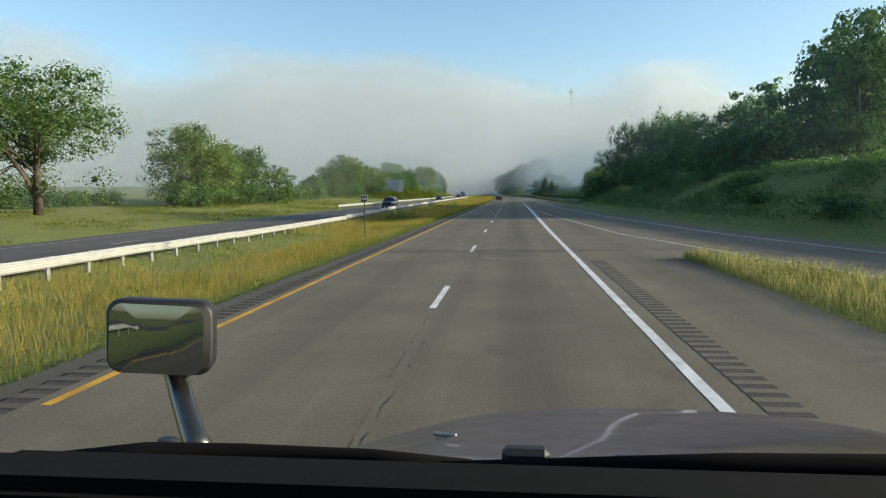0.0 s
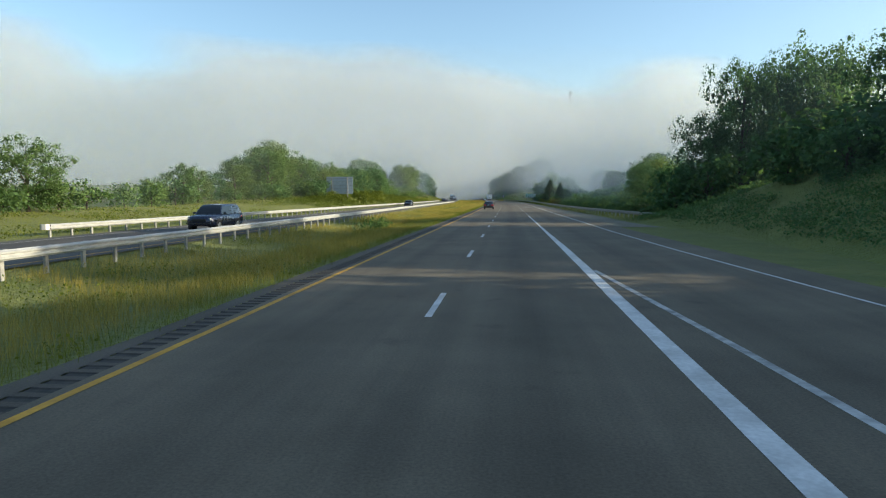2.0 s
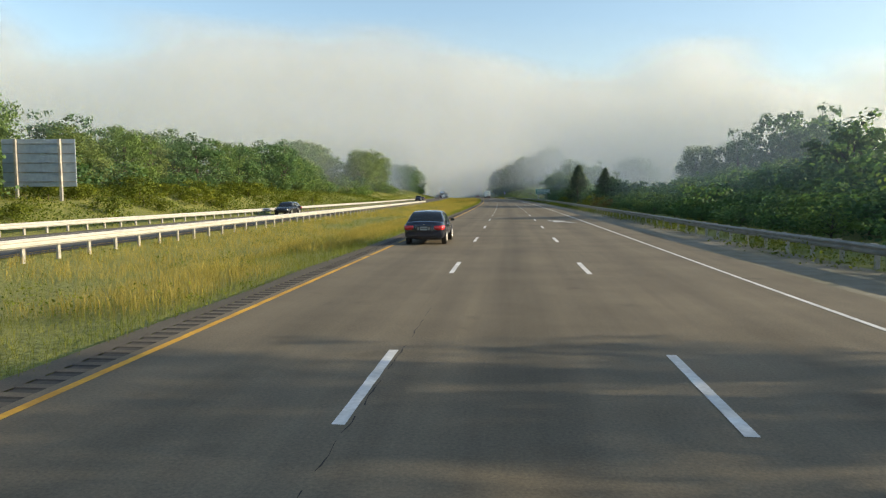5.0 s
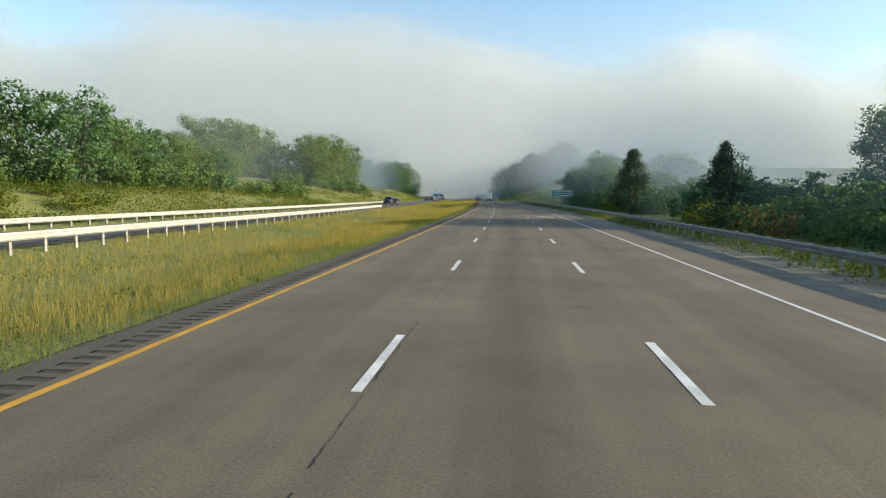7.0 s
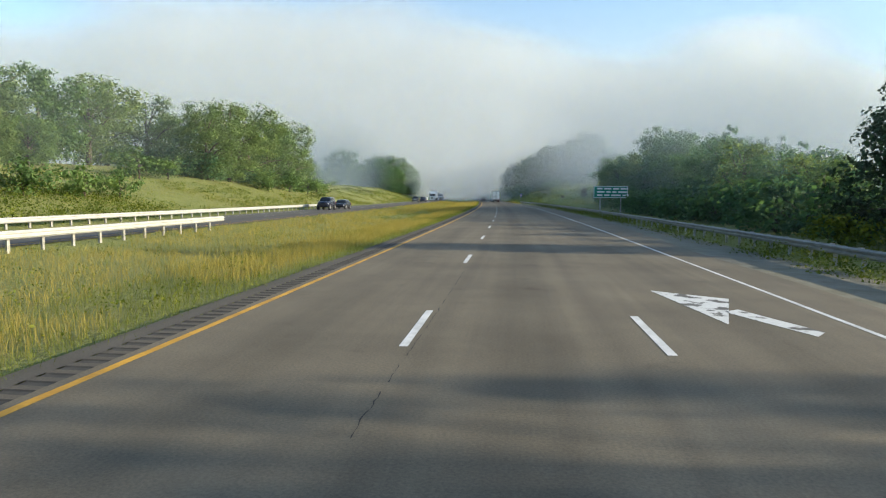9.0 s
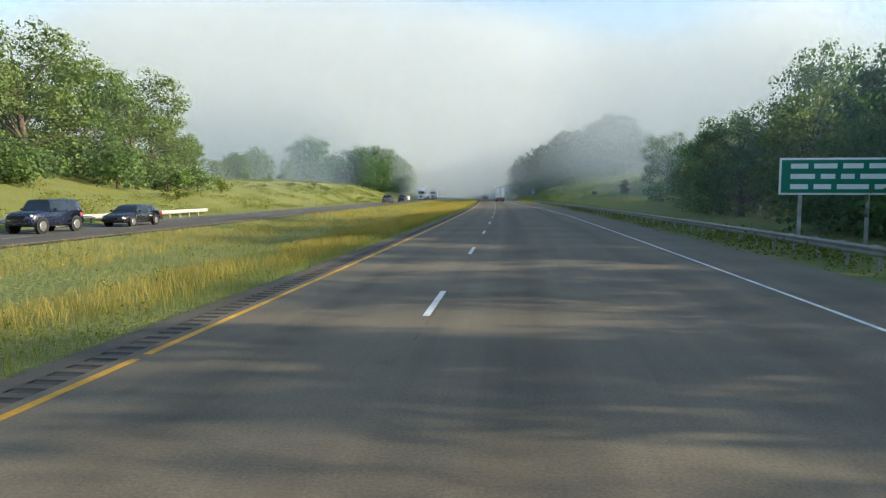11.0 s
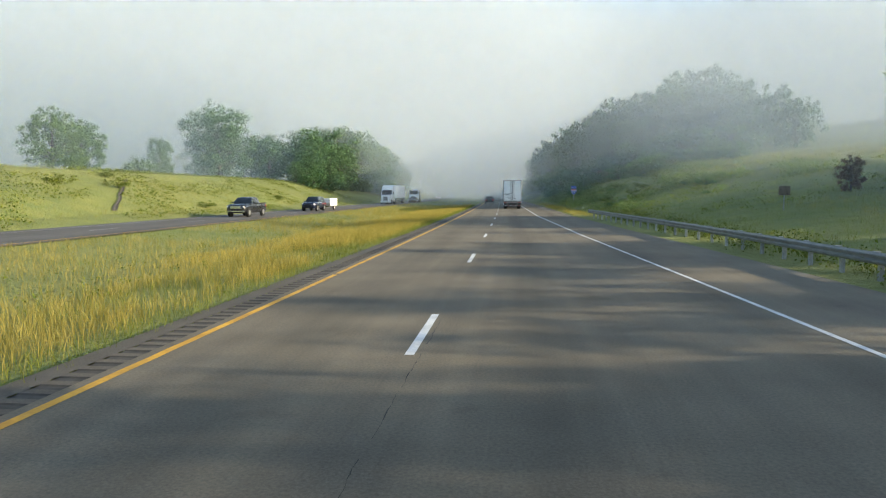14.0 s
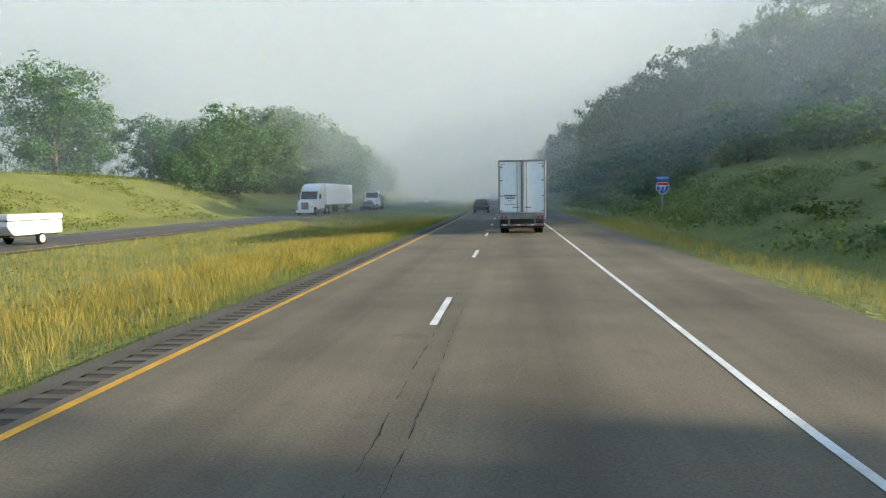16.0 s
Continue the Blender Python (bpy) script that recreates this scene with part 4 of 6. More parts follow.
# from 265 to 400 metres along the road
for _k, _s, _u, _z, _w in (
        # maple at 269: hidden behind the juniper, added to fill out its shadow
        ("juniper", 265, 16.2, 6.6, .95), ("juniper", 300.5, 16.2, 8.6, 1.1), ("maple", 269, 18, 6.0, .8), ("locust", 311, 18, 4.8, 1.2),
        ("locust", 318, 19.5, 5.3, 1.2), ("shade", 324, 20, 6.4, 1), ("locust", 332, 20, 7.6, 1.2), ("shade", 339, 20.5, 8.6, .9),
        ("shade", 346, 21, 8.2, 1), ("shade", 355, 22, 9.2, 1), ("shade", 366, 23, 11.4, .9), ("shade", 376, 25.5, 13.0, .75),
        ("shade", 389, 25.5, 14.6, .75), ("locust", 381, 21.5, 10, 1.1), ("shade", 393, 21, 10.4, 1), ("locust", 400, 21.5, 9.9, 1.3),
):
    plant(_k, _s, _u, _z, _w)
# from 366 to 562 metres along the road
for _k, _s, _u, _z, _w in (
        ("shade", 407, 24, 10, 1), ("shade", 415, 25.5, 9.7, 1), ("shade", 424, 26, 8.9, 1), ("locust", 431, 28, 9, 1.3),
        ("shade", 366, 19, 7, 1), ("oak", 470, 33.8, 15.2, .85), ("oak", 464, 37, 12, .9), ("maple", 456, 34, 9.6, 1),
        ("shade", 446, 32, 9.2, 1), ("scrub", 462, 29, 4.8, 1), ("scrub", 452, 27, 4.4, 1.1), ("scrub", 440, 25, 4, 1.1),
        ("shade", 531, 46, 18.6, .8), ("shade", 541, 47, 21.5, .8), ("shade", 552, 46, 24, .8), ("shade", 562, 46, 26.4, .8),
):
    plant(_k, _s, _u, _z, _w)
# from 556 to 672 metres along the road
for _k, _s, _u, _z, _w in (
        ("shade", 573, 46, 27, .8), ("shade", 585, 46, 28.5, .8), ("shade", 598, 46, 30, .8), ("shade", 612, 46, 32, .8),
        ("shade", 628, 46, 31, .8), ("shade", 648, 46, 31, .8), ("shade", 556, 37, 20.5, .8), ("shade", 568, 36, 24.5, .8),
        ("shade", 583, 31, 23.2, .8), ("shade", 596, 31, 24, .8), ("shade", 612, 30, 25, .8), ("shade", 630, 30, 25, .8),
        ("shade", 650, 29, 24, .8), ("shade", 672, 28, 24, .8), ("shade", 560, 27, 16.6, .8), ("shade", 572, 23, 15.8, .8),
):
    plant(_k, _s, _u, _z * 1.13, _w)
# from 584 to 740 metres along the road
for _k, _s, _u, _z, _w in (
        ("shade", 584, 21, 15.8, .8), ("shade", 595, 19, 16.6, .8), ("shade", 607, 21.5, 20, .8), ("shade", 622, 20, 19.5, .8),
        ("shade", 640, 20, 20, .8), ("shade", 655, 17, 18.4, .8), ("shade", 672, 18, 18.6, .8), ("shade", 692, 18, 18, .8),
        ("shade", 715, 18, 17, .8), ("shade", 740, 19, 17, .8),
):
    plant(_k, _s, _u, _z * 1.13, _w)
for _k, _s, _u, _z, _w in (
        ("shade", 138, 18, 6.4, .9), ("locust", 144, 18.5, 7.2, 1.1), ("shade", 150, 18.5, 7.9, .85), ("locust", 156, 19.5, 8.3, 1.1), ("shade", 161, 20, 8.0, .85),
):
    plant(_k, _s, _u, _z, _w)
_s = 142.0
while _s < 372:  # thicket behind the guardrail
    _u = (25.5 if _s < 262 or 277 < _s < 292 else 16.5) + 3.0 * _rt.random()
    plant("scrub", _s, _u, (3.8 if _s < 262 else 2.8) + 1.3 * _rt.random(), 1.2, True)
    _s += 2.4 + 1.4 * _rt.random()
for _u, _h in ((14.8, 1.5), (17.6, 2.2), (21.2, 3.0)):  # bushes stepping up from the rail
    _s = 146.0 + _u / 5
    while _s < 262:
        plant(_rt.choice(("scrub", "scrub", "bush")), _s, _u + 1.2 * _rt.random(), _h * (0.8 + 0.4 * _rt.random()), 1.35, True)
        _s += 2.2 + 2.2 * _rt.random()
for _s in range(150, 262, 5):
    plant("shade", _s + 3 * _rt.random(), 31 + 4 * _rt.random(), 5.4 + 1.2 * _rt.random(), 1.2, True)
for _s in range(262, 380, 7):
    plant("shade", _s + 3 * _rt.random(), (31 if 276 < _s < 293 else 21) + 3 * _rt.random(), (3.4 if _s < 312 else 4.4) + 1.2 * _rt.random(), 1.2, True)
plant("copse", 214.5, 30, 9.2, 1.1, True)
plant("copse", 217, 31, 8.6, 1.0, True)
plant("scrub", 208, 15.5, 3.2, 1.2, True)
for _s, _u, _h in ((558, 19, 5), (566, 16, 4.5), (575, 16.5, 5), (586, 15, 5), (600, 15, 5.5), (615, 14.5, 5.5), (632, 14.5, 6), (650, 13.5, 6), (668, 13.5, 6), (549, 24, 5), (546, 32, 6), (538, 38, 5.5)):
    plant("scrub", _s, _u, _h, 1.3, True)
for _s, _u, _h in ((541, 21, 1.6), (536, 18, 1.3), (545, 17, 1.6), (533, 22, 1.2), (528, 26, 1.2), (551, 19, 1.8)):
    plant("rust", _s, _u, _h, 1.7, True)
for _i in range(60):  # brush on the hillside and under the woods
    _s = 520 + 75 * _rt.random()
    plant("scrub", _s, foot(_s) + 3 + 24 * _rt.random(), 1.2 + 1.8 * _rt.random(), 1.4, True)
for _i in range(44):
    _s = 335 + 90 * _rt.random()
    plant(_rt.choice(("bush", "bush", "scrub")), _s, -46 - 20 * _rt.random() ** 1.5, 2.5 + 2.6 * _rt.random(), 1.2, True)
for _i in range(40):
    _s = 176 + 130 * _rt.random()
    plant(_rt.choice(("bush", "bush", "scrub")), _s, -39.5 - 5 * _rt.random(), 2.0 + 2.2 * _rt.random(), 1.2, True)
plant("plum", 472, 25.5, 5.2, 0.85)
plant("rust", 249, 13.4, 1.9, 1.2, True)
plant("weed", 259.8, 13.6, 2.4, 1.2, True)
plant("weed", 300, 13.5, 1.8, 1.2, True)
for _i in range(46):  # weeds on the banks
    _s = 172 + 92 * _rt.random()
    plant("weed", _s, -30.5 - 8 * _rt.random(), 1.0 + 1.3 * _rt.random(), 1.3, True)
for _i in range(9):
    _s = 425 + 140 * _rt.random()
    plant("weed", _s, -33 - 16 * _rt.random(), 0.6 + 0.7 * _rt.random(), 1.6, True)
for _i in range(14):
    plant("scrub", 30 + 95 * _rt.random(), 16.2 + 3 * _rt.random(), 0.8 + 0.8 * _rt.random(), 1.6, True)
for _s in np.arange(22, 82, 2.4):  # low hedge behind the first field
    plant(_rt.choice(("bush", "scrub")), float(_s), -49 - 1.5 * _rt.random(), 1.9 + 0.5 * _rt.random(), 1.4, True)

for _s in [k for k in range(62, 128, 3) if not 78 < k < 87 and not 111 < k < 122]:  # undergrowth below the trees on the bank
    plant("scrub", _s + 2 * _rt.random(), foot(_s) + 9.5 + 3 * _rt.random(), 3.6 + 1.8 * _rt.random(), 1.2, True)
for _s in range(78, 122, 4):
    plant(_rt.choice(("bush", "scrub")), _s + 2 * _rt.random(), -40 - 3.5 * _rt.random(), 1.8 + 2.0 * _rt.random(), 1.2, True)
for _s in range(300, 374, 6):  # taller trees behind the thicket
    plant("copse", _s + 2 * _rt.random(), 28 + 3 * _rt.random(), float(np.interp(_s, (300, 320, 330, 340, 350, 362, 374), (4.4, 5.2, 6, 7.4, 8.8, 10.6, 12.6))) * _rt.uniform(0.88, 1.06), 1.0, True)
for _s in range(376, 430, 6):
    plant("copse", _s + 2 * _rt.random(), 30 + 3 * _rt.random(), 9.5 + 1.6 * _rt.random(), 1.0, True)
# extra trees added far to the right only to cast shade on the road
for _s in (426, 431, 436, 441):
    plant("copse", _s + 2 * _rt.random(), 58 + 4 * _rt.random(), 14 + 2 * _rt.random(), 0.9, True)
for _s in range(462, 481, 4):  # out of view on the hilltop, added to shade the road
    plant("copse", _s + 2 * _rt.random(), 64 + 6 * _rt.random(), 13 + 2 * _rt.random(), 1.0, True)
for _i in range(40):  # low brush on the hillside beside the road
    _s = 486 + 80 * _rt.random()
    plant(_rt.choice(("scrub", "weed", "weed")), _s, foot(_s) + 1.5 + 13 * _rt.random(), 0.4 + 0.6 * _rt.random(), 1.9, True)


# ---- grass ----
def blades(name, label, material, spots, tall, lean, per, seed):
    """One mesh of grass blades; spots are rows of (s, u)."""
    rng = np.random.default_rng(seed)
    base = np.array([W(s, u, land(s, u) - 0.02) for s, u in spots])
    base = np.repeat(base, per, axis=0) + rng.normal(size=(len(base) * per, 3)) * np.array((0.10, 0.10, 0))
    n = len(base)
    h = tall * rng.uniform(0.55, 1.15, n)
    a = rng.random(n) * math.tau
    w = rng.uniform(0.0025, 0.006, n) * (0.6 + 0.8 * tall)
    side = np.stack([np.cos(a), np.sin(a), np.zeros(n)], 1) * w[:, None]
    bend = rng.normal(size=(n, 3)) * np.array((lean, lean, 0)) * h[:, None]
    mid = base + bend * 0.35 + np.array((0, 0, 1.0)) * (h * 0.6)[:, None]
    tip = base + bend + np.array((0, 0, 1.0)) * h[:, None]
    q = np.stack([base - side, mid + side * 0.9, tip, mid - side * 0.9], 1).reshape(-1, 3)
    return tagged(new(name, quads_mesh(name, q, material)), label, "grass", kind="stuff")


_rg = np.random.default_rng(9)


def scatter(n, s0, s1, u0, u1, keep=None):
    out = []
    while len(out) < n:
        s, k = _rg.uniform(s0, s1), _rg.random()
        a, b = (u0(s) if callable(u0) else u0), (u1(s) if callable(u1) else u1)
        u = a + (b - a) * k
        if keep is None or keep(s, u):
            out.append((s, u))
    return out


def patchy(s, u, scale, shift):
    return noise.noise(Vector((s * scale, u * scale * 1.6, shift)))


blades("tall_straw_grass", "tall golden seeding grass in the median", STRAW, scatter(36000, 0, 545, -10.2, -6.7, lambda s, u: patchy(s, u, 0.12, 1) > -0.15), 0.52, 0.22, 4, 1)
blades("tall_straw_grass", "tall golden seeding grass in the median", STRAW, scatter(36000, 0, 560, lambda s: opp_near(s) + 0.8, -10.0, lambda s, u: patchy(s, u, 0.08, 4) > (-0.08 if s < 120 else -0.25)), 0.46, 0.25, 4, 2)
blades("green_median_grass", "green grass and weeds in the median", GRASS, scatter(42000, 0, 545, -10.5, -5.9, lambda s, u: patchy(s, u, 0.12, 1) < 0.2 or u > -6.8), 0.36, 0.3, 3, 3)
blades("green_median_grass", "green grass and weeds in the median", GRASS, scatter(22000, 0, 560, lambda s: opp_near(s) + 0.6, -10.0), 0.42, 0.3, 3, 4)
blades("tall_straw_grass", "tall golden seeding grass in the median", STRAW, scatter(12000, 410, 548, -12.5, -6.4, lambda s, u: patchy(s, u, 0.1, 2) > -0.2), 0.5, 0.25, 4, 14)
blades("edge_grass", "short yellow-green grass along the median shoulder", MEADOW, scatter(16000, 0, 545, -7.2, -5.85), 0.16, 0.35, 4, 15)
blades("island_grass", "pale seeding grass on the gore island", STRAW_PALE, scatter(2600, -20, 22, 5.6, lambda s: max(5.65, gore(s) - 0.2)), 0.55, 0.28, 4, 5)
blades("island_green_grass", "green grass on the gore island", VERGE, scatter(12000, -20, 22.4, 5.5, lambda s: max(5.6, gore(s) - 0.05)), 0.38, 0.4, 4, 6)
blades("right_verge_grass", "green grass along the guardrail", GRASS, scatter(9000, 118, 500, lambda s: foot(s) - 1.2, lambda s: foot(s) + 3.5), 0.42, 0.3, 3, 7)
blades("right_bank_grass", "rough grass on the bank", VERGE, scatter(14000, 20, 125, lambda s: foot(s), lambda s: foot(s) + 8), 0.34, 0.3, 3, 8)
blades("right_hill_grass", "rough meadow grass on the hillside", MEADOW, scatter(16000, 425, 575, lambda s: foot(s), lambda s: foot(s) + 36), 0.45, 0.3, 3, 9)
blades("right_hill_straw", "dry golden grass high on the hillside", STRAW, scatter(12000, 425, 560, lambda s: foot(s) + 9, lambda s: foot(s) + 44, lambda s, u: patchy(s, u, 0.05, 6) > -0.1), 0.5, 0.3, 3, 16)
blades("right_edge_straw", "dry grass tufts along the shoulder", STRAW, scatter(3600, 483, 560, lambda s: paved(s) + 0.2, lambda s: paved(s) + 2.2), 0.42, 0.25, 3, 10)
blades("left_bank_grass", "rough green grass on the far bank", MEADOW, scatter(32000, 205, 575, lambda s: opp_far(s) - 26, lambda s: opp_far(s) - 0.3), 0.4, 0.35, 3, 11)
blades("left_field_grass", "mown meadow grass beyond the far road", FIELD, scatter(30000, 10, 215, lambda s: opp_far(s) - 20, lambda s: opp_far(s) - 0.3), 0.22, 0.35, 3, 12)
blades("left_bank_straw", "dry straw grass patches on the far bank", STRAW, scatter(6000, 180, 570, lambda s: opp_far(s) - 22, lambda s: opp_far(s) - 1.0, lambda s, u: patchy(s, u, 0.06, 8) > 0.05), 0.45, 0.3, 3, 13)


def brush(name, label, material, spots, tall, spread, per, size, seed):
    """One mesh of leafy ground cover; spots are rows of (s, u)."""
    rng = np.random.default_rng(seed)
    base = np.array([W(s, u, land(s, u)) for s, u in spots])
    h = np.repeat(tall * rng.uniform(0.4, 1.2, len(base)), per)
    base = np.repeat(base, per, axis=0)
    n = len(base)
    k = rng.random(n)
    off = rng.normal(size=(n, 3)) * (spread * (1.1 - 0.6 * k))[:, None]
    off[:, 2] = h * k
    nn = rng.normal(size=(n, 3)) * 0.7 + np.array((0, 0, 0.7))
    nn /= np.linalg.norm(nn, axis=1)[:, None]
    return tagged(new(name, quads_mesh(name, leaf_quads(base + off, nn, size * rng.uniform(0.6, 1.4, n), rng, 0.6), material)), label, "weeds", kind="stuff")


brush("hillside_brush", "tangled green brush on the hillside", LEAF_OLIVE, scatter(3600, 488, 585, lambda s: foot(s) + 1.2, lambda s: foot(s) + 24, lambda s, u: patchy(s, u, 0.09, 3) > -0.05 or s > 540), 0.8, 0.45, 14, 0.2, 31)
brush("hillside_weeds", "dull olive weeds on the hillside", MEADOW, scatter(900, 470, 580, lambda s: foot(s) + 0.6, lambda s: foot(s) + 30, lambda s, u: patchy(s, u, 0.12, 7) > 0.0), 0.5, 0.4, 12, 0.17, 32)
brush("bank_brush", "low green brush on the shaded bank", LEAF_DARK, scatter(4200, 20, 128, lambda s: foot(s) + 0.8, lambda s: foot(s) + 10, lambda s, u: patchy(s, u, 0.15, 5) > -0.15), 0.5, 0.4, 12, 0.15, 33)
brush("island_weeds", "leafy weeds among the island grass", LEAF_OLIVE, scatter(420, -12, 22, 5.7, lambda s: max(5.75, gore(s) - 0.25)), 0.5, 0.16, 14, 0.07, 41)
brush("far_bank_weeds", "yellow-green weeds on the far bank", LEAF_WEED, scatter(3800, 300, 575, lambda s: opp_far(s) - 26, lambda s: opp_far(s) - 0.8, lambda s, u: patchy(s, u, 0.10, 2) > 0.0), 0.45, 0.4, 12, 0.16, 34)
brush("far_verge_weeds", "bushy yellow-green weeds along the far guardrail", LEAF_WEED, scatter(4200, 168, 330, lambda s: opp_far(s) - 17, lambda s: opp_far(s) - 0.9, lambda s, u: patchy(s, u, 0.10, 12) > -0.25), 0.8, 0.45, 12, 0.17, 39)
brush("far_field_weeds", "low weeds in the far meadow", LEAF_WEED, scatter(2400, 10, 215, lambda s: opp_far(s) - 20, lambda s: opp_far(s) - 0.8, lambda s, u: patchy(s, u, 0.10, 6) > 0.05), 0.3, 0.4, 10, 0.13, 35)
brush("median_weeds", "leafy green weeds among the median grass", LEAF_WEED, scatter(3000, 0, 545, lambda s: opp_near(s) + 0.6, -6.2, lambda s, u: patchy(s, u, 0.2, 9) > 0.12), 0.4, 0.25, 12, 0.08, 36)
brush("milkweed_patch", "tall leafy milkweed in the median grass", LEAF_SUN, scatter(70, 108, 115, -11.2, -9.2) + scatter(60, 60, 68, -12, -9.8), 1.0, 0.10, 18, 0.17, 40)
brush("rail_weeds", "weeds growing up round the guardrail posts", LEAF_WEED, scatter(2800, 150, 486, lambda s: foot(s) - 1.4, lambda s: foot(s) + 1.8, lambda s, u: patchy(s, u, 0.2, 11) > -0.1), 0.6, 0.3, 12, 0.11, 37)


# ---- guardrails ----
def beam_section():
    """Corrugated beam, 310 mm high, as a closed thin section of (depth, height) pairs."""
    front = [(0.0, 0.155), (-0.015, 0.13), (-0.08, 0.10), (-0.08, 0.055), (-0.01, 0.02), (-0.01, -0.02), (-0.08, -0.055), (-0.08, -0.10), (-0.015, -0.13), (0.0, -0.155)]
    return front + [(x + 0.006, z) for x, z in front[::-1]]


def guardrail(name, label, uf, s0, s1, face, pitch, drop=lambda s: 0.0, steel=ZINC):
    """Posts with blocks and corrugated beam panels; face is +1 where the beam faces right."""
    root = thing(name, label, "guardrail", kind="")
    span = pitch * 4
    pm = bpy.data.meshes.new("rail_panel")
    bm = bmesh.new()
    sec = [(-x * face, z) for x, z in beam_section()]
    a = [bm.verts.new((x, 0, z)) for x, z in sec]
    b = [bm.verts.new((x, span + 0.02, z)) for x, z in sec]
    for i in range(len(sec)):
        j = (i + 1) % len(sec)
        bm.faces.new((a[i], a[j], b[j], b[i]))
    bmesh.ops.recalc_face_normals(bm, faces=bm.faces)
    bm.to_mesh(pm)
    bm.free()
    pm.materials.append(steel)
    bm = box_bm((0.10, 0.15, 1.25), (-face * 0.22, 0, 0.02), 0.008)
    box_bm((0.14, 0.14, 0.33), (-face * 0.10, 0, 0.55), 0.01, None, bm)
    post = bpy.data.meshes.new("post")
    bm.to_mesh(post)
    bm.free()
    post.materials.append(POST_STEEL)
    n = int((s1 - s0) / span)
    for i in range(n):
        p0, p1 = W(s0 + i * span, uf(s0 + i * span)), W(s0 + (i + 1) * span, uf(s0 + (i + 1) * span))
        d = p1 - p0
        ob = new("rail_panel", pm)
        ob.parent = root
        ob.matrix_local = Matrix.LocRotScale(Vector((p0.x, p0.y, 0.55 - drop(s0 + i * span))), Euler((0, 0, math.atan2(-d.x, d.y))), Vector((1, d.length / span, 1)))
        for k in range(4):
            s = s0 + i * span + k * pitch + 0.3
            q = new("post", post)
            q.parent = root
            q.matrix_local = on_road(s, uf(s), -drop(s0 + i * span))
    for s, sgn in ((s0, -1), (s0 + n * span, 1)):  # rounded end wings
        bm = bmesh.new()
        pts = [(0, 0), (-face * 0.10, sgn * 0.18), (-face * 0.28, sgn * 0.26), (-face * 0.42, sgn * 0.20)]
        prev = None
        for x, y in pts:
            row = [bm.verts.new((x, y, z)) for z in (0.155, 0.06, -0.06, -0.155)] + [bm.verts.new((x - face * 0.01, y, z)) for z in (-0.155, -0.06, 0.06, 0.155)]
            if prev:
                for j in range(8):
                    bm.faces.new((prev[j], prev[(j + 1) % 8], row[(j + 1) % 8], row[j]))
            prev = row
        e = part("end_wing", bm, steel, root)
        e.matrix_local = on_road(s, uf(s), 0.55 - drop(s))
    return root


guardrail("median_guardrail", "galvanised steel guardrail on posts beside the far road", lambda s: opp_near(s) + 1.15, -22, 318, 1, 1.905, lambda s: float(np.interp(s, (10, 31, 45, 75), (0.2, 0.28, 0.28, 0.0))))
guardrail("far_guardrail", "galvanised steel guardrail beyond the opposite road", lambda s: opp_far(s) - 0.2, 96, 398, 1, 1.905)
guardrail("roadside_guardrail", "grey galvanised guardrail on posts along the verge", lambda s: float(np.interp(s, (116, 150, 185, 230, 300, 364, 393, 450, 484), (14.2, 11.4, 10.0, 10.0, 10.7, 10.2, 9.7, 8.6, 7.0))), 116, 484, -1, 1.905, steel=ZINC_SHADED)


# ---- signs and poles ----
def bar_at(bm, x, z, w, h, y):
    return box_bm((w, 0.006, h), (x, y, z), 0, None, bm)


def one_way_sign(s, u):
    g = land(s, u)
    r = thing("arrow_sign", "small black sign with a white arrow on a thin rusty post", "sign", on_road(s, u, g))
    part("post", box_bm((0.05, 0.035, 2.15 - g), (0, 0.02, (2.15 - g) / 2), 0.004), WOOD_POLE, r)
    p = part("panel", box_bm((0.36, 0.008, 0.32), (0, 0, 1.96 - g), 0.003), SIGN_WHITE, r, "white sign border")
    part("face", box_bm((0.325, 0.006, 0.285), (0, -0.006, 1.96 - g), 0.002), BLACK, p, "black sign face")
    bm = prism_bm([(-0.14, 1.91 - g), (0.05, 1.91 - g), (0.05, 1.87 - g), (0.15, 1.96 - g), (0.05, 2.05 - g), (0.05, 2.01 - g), (-0.14, 2.01 - g)], 1, -0.014, -0.010)
    part("arrow", bm, SIGN_WHITE, p, "white arrow")
    bm = bmesh.new()
    for x in (-0.11, -0.07, -0.02, 0.03):
        bar_at(bm, x, 1.96 - g, 0.025, 0.05, -0.017)
    part("lettering", bm, BLACK, p)
    return r


one_way_sign(33.2, -7.4)


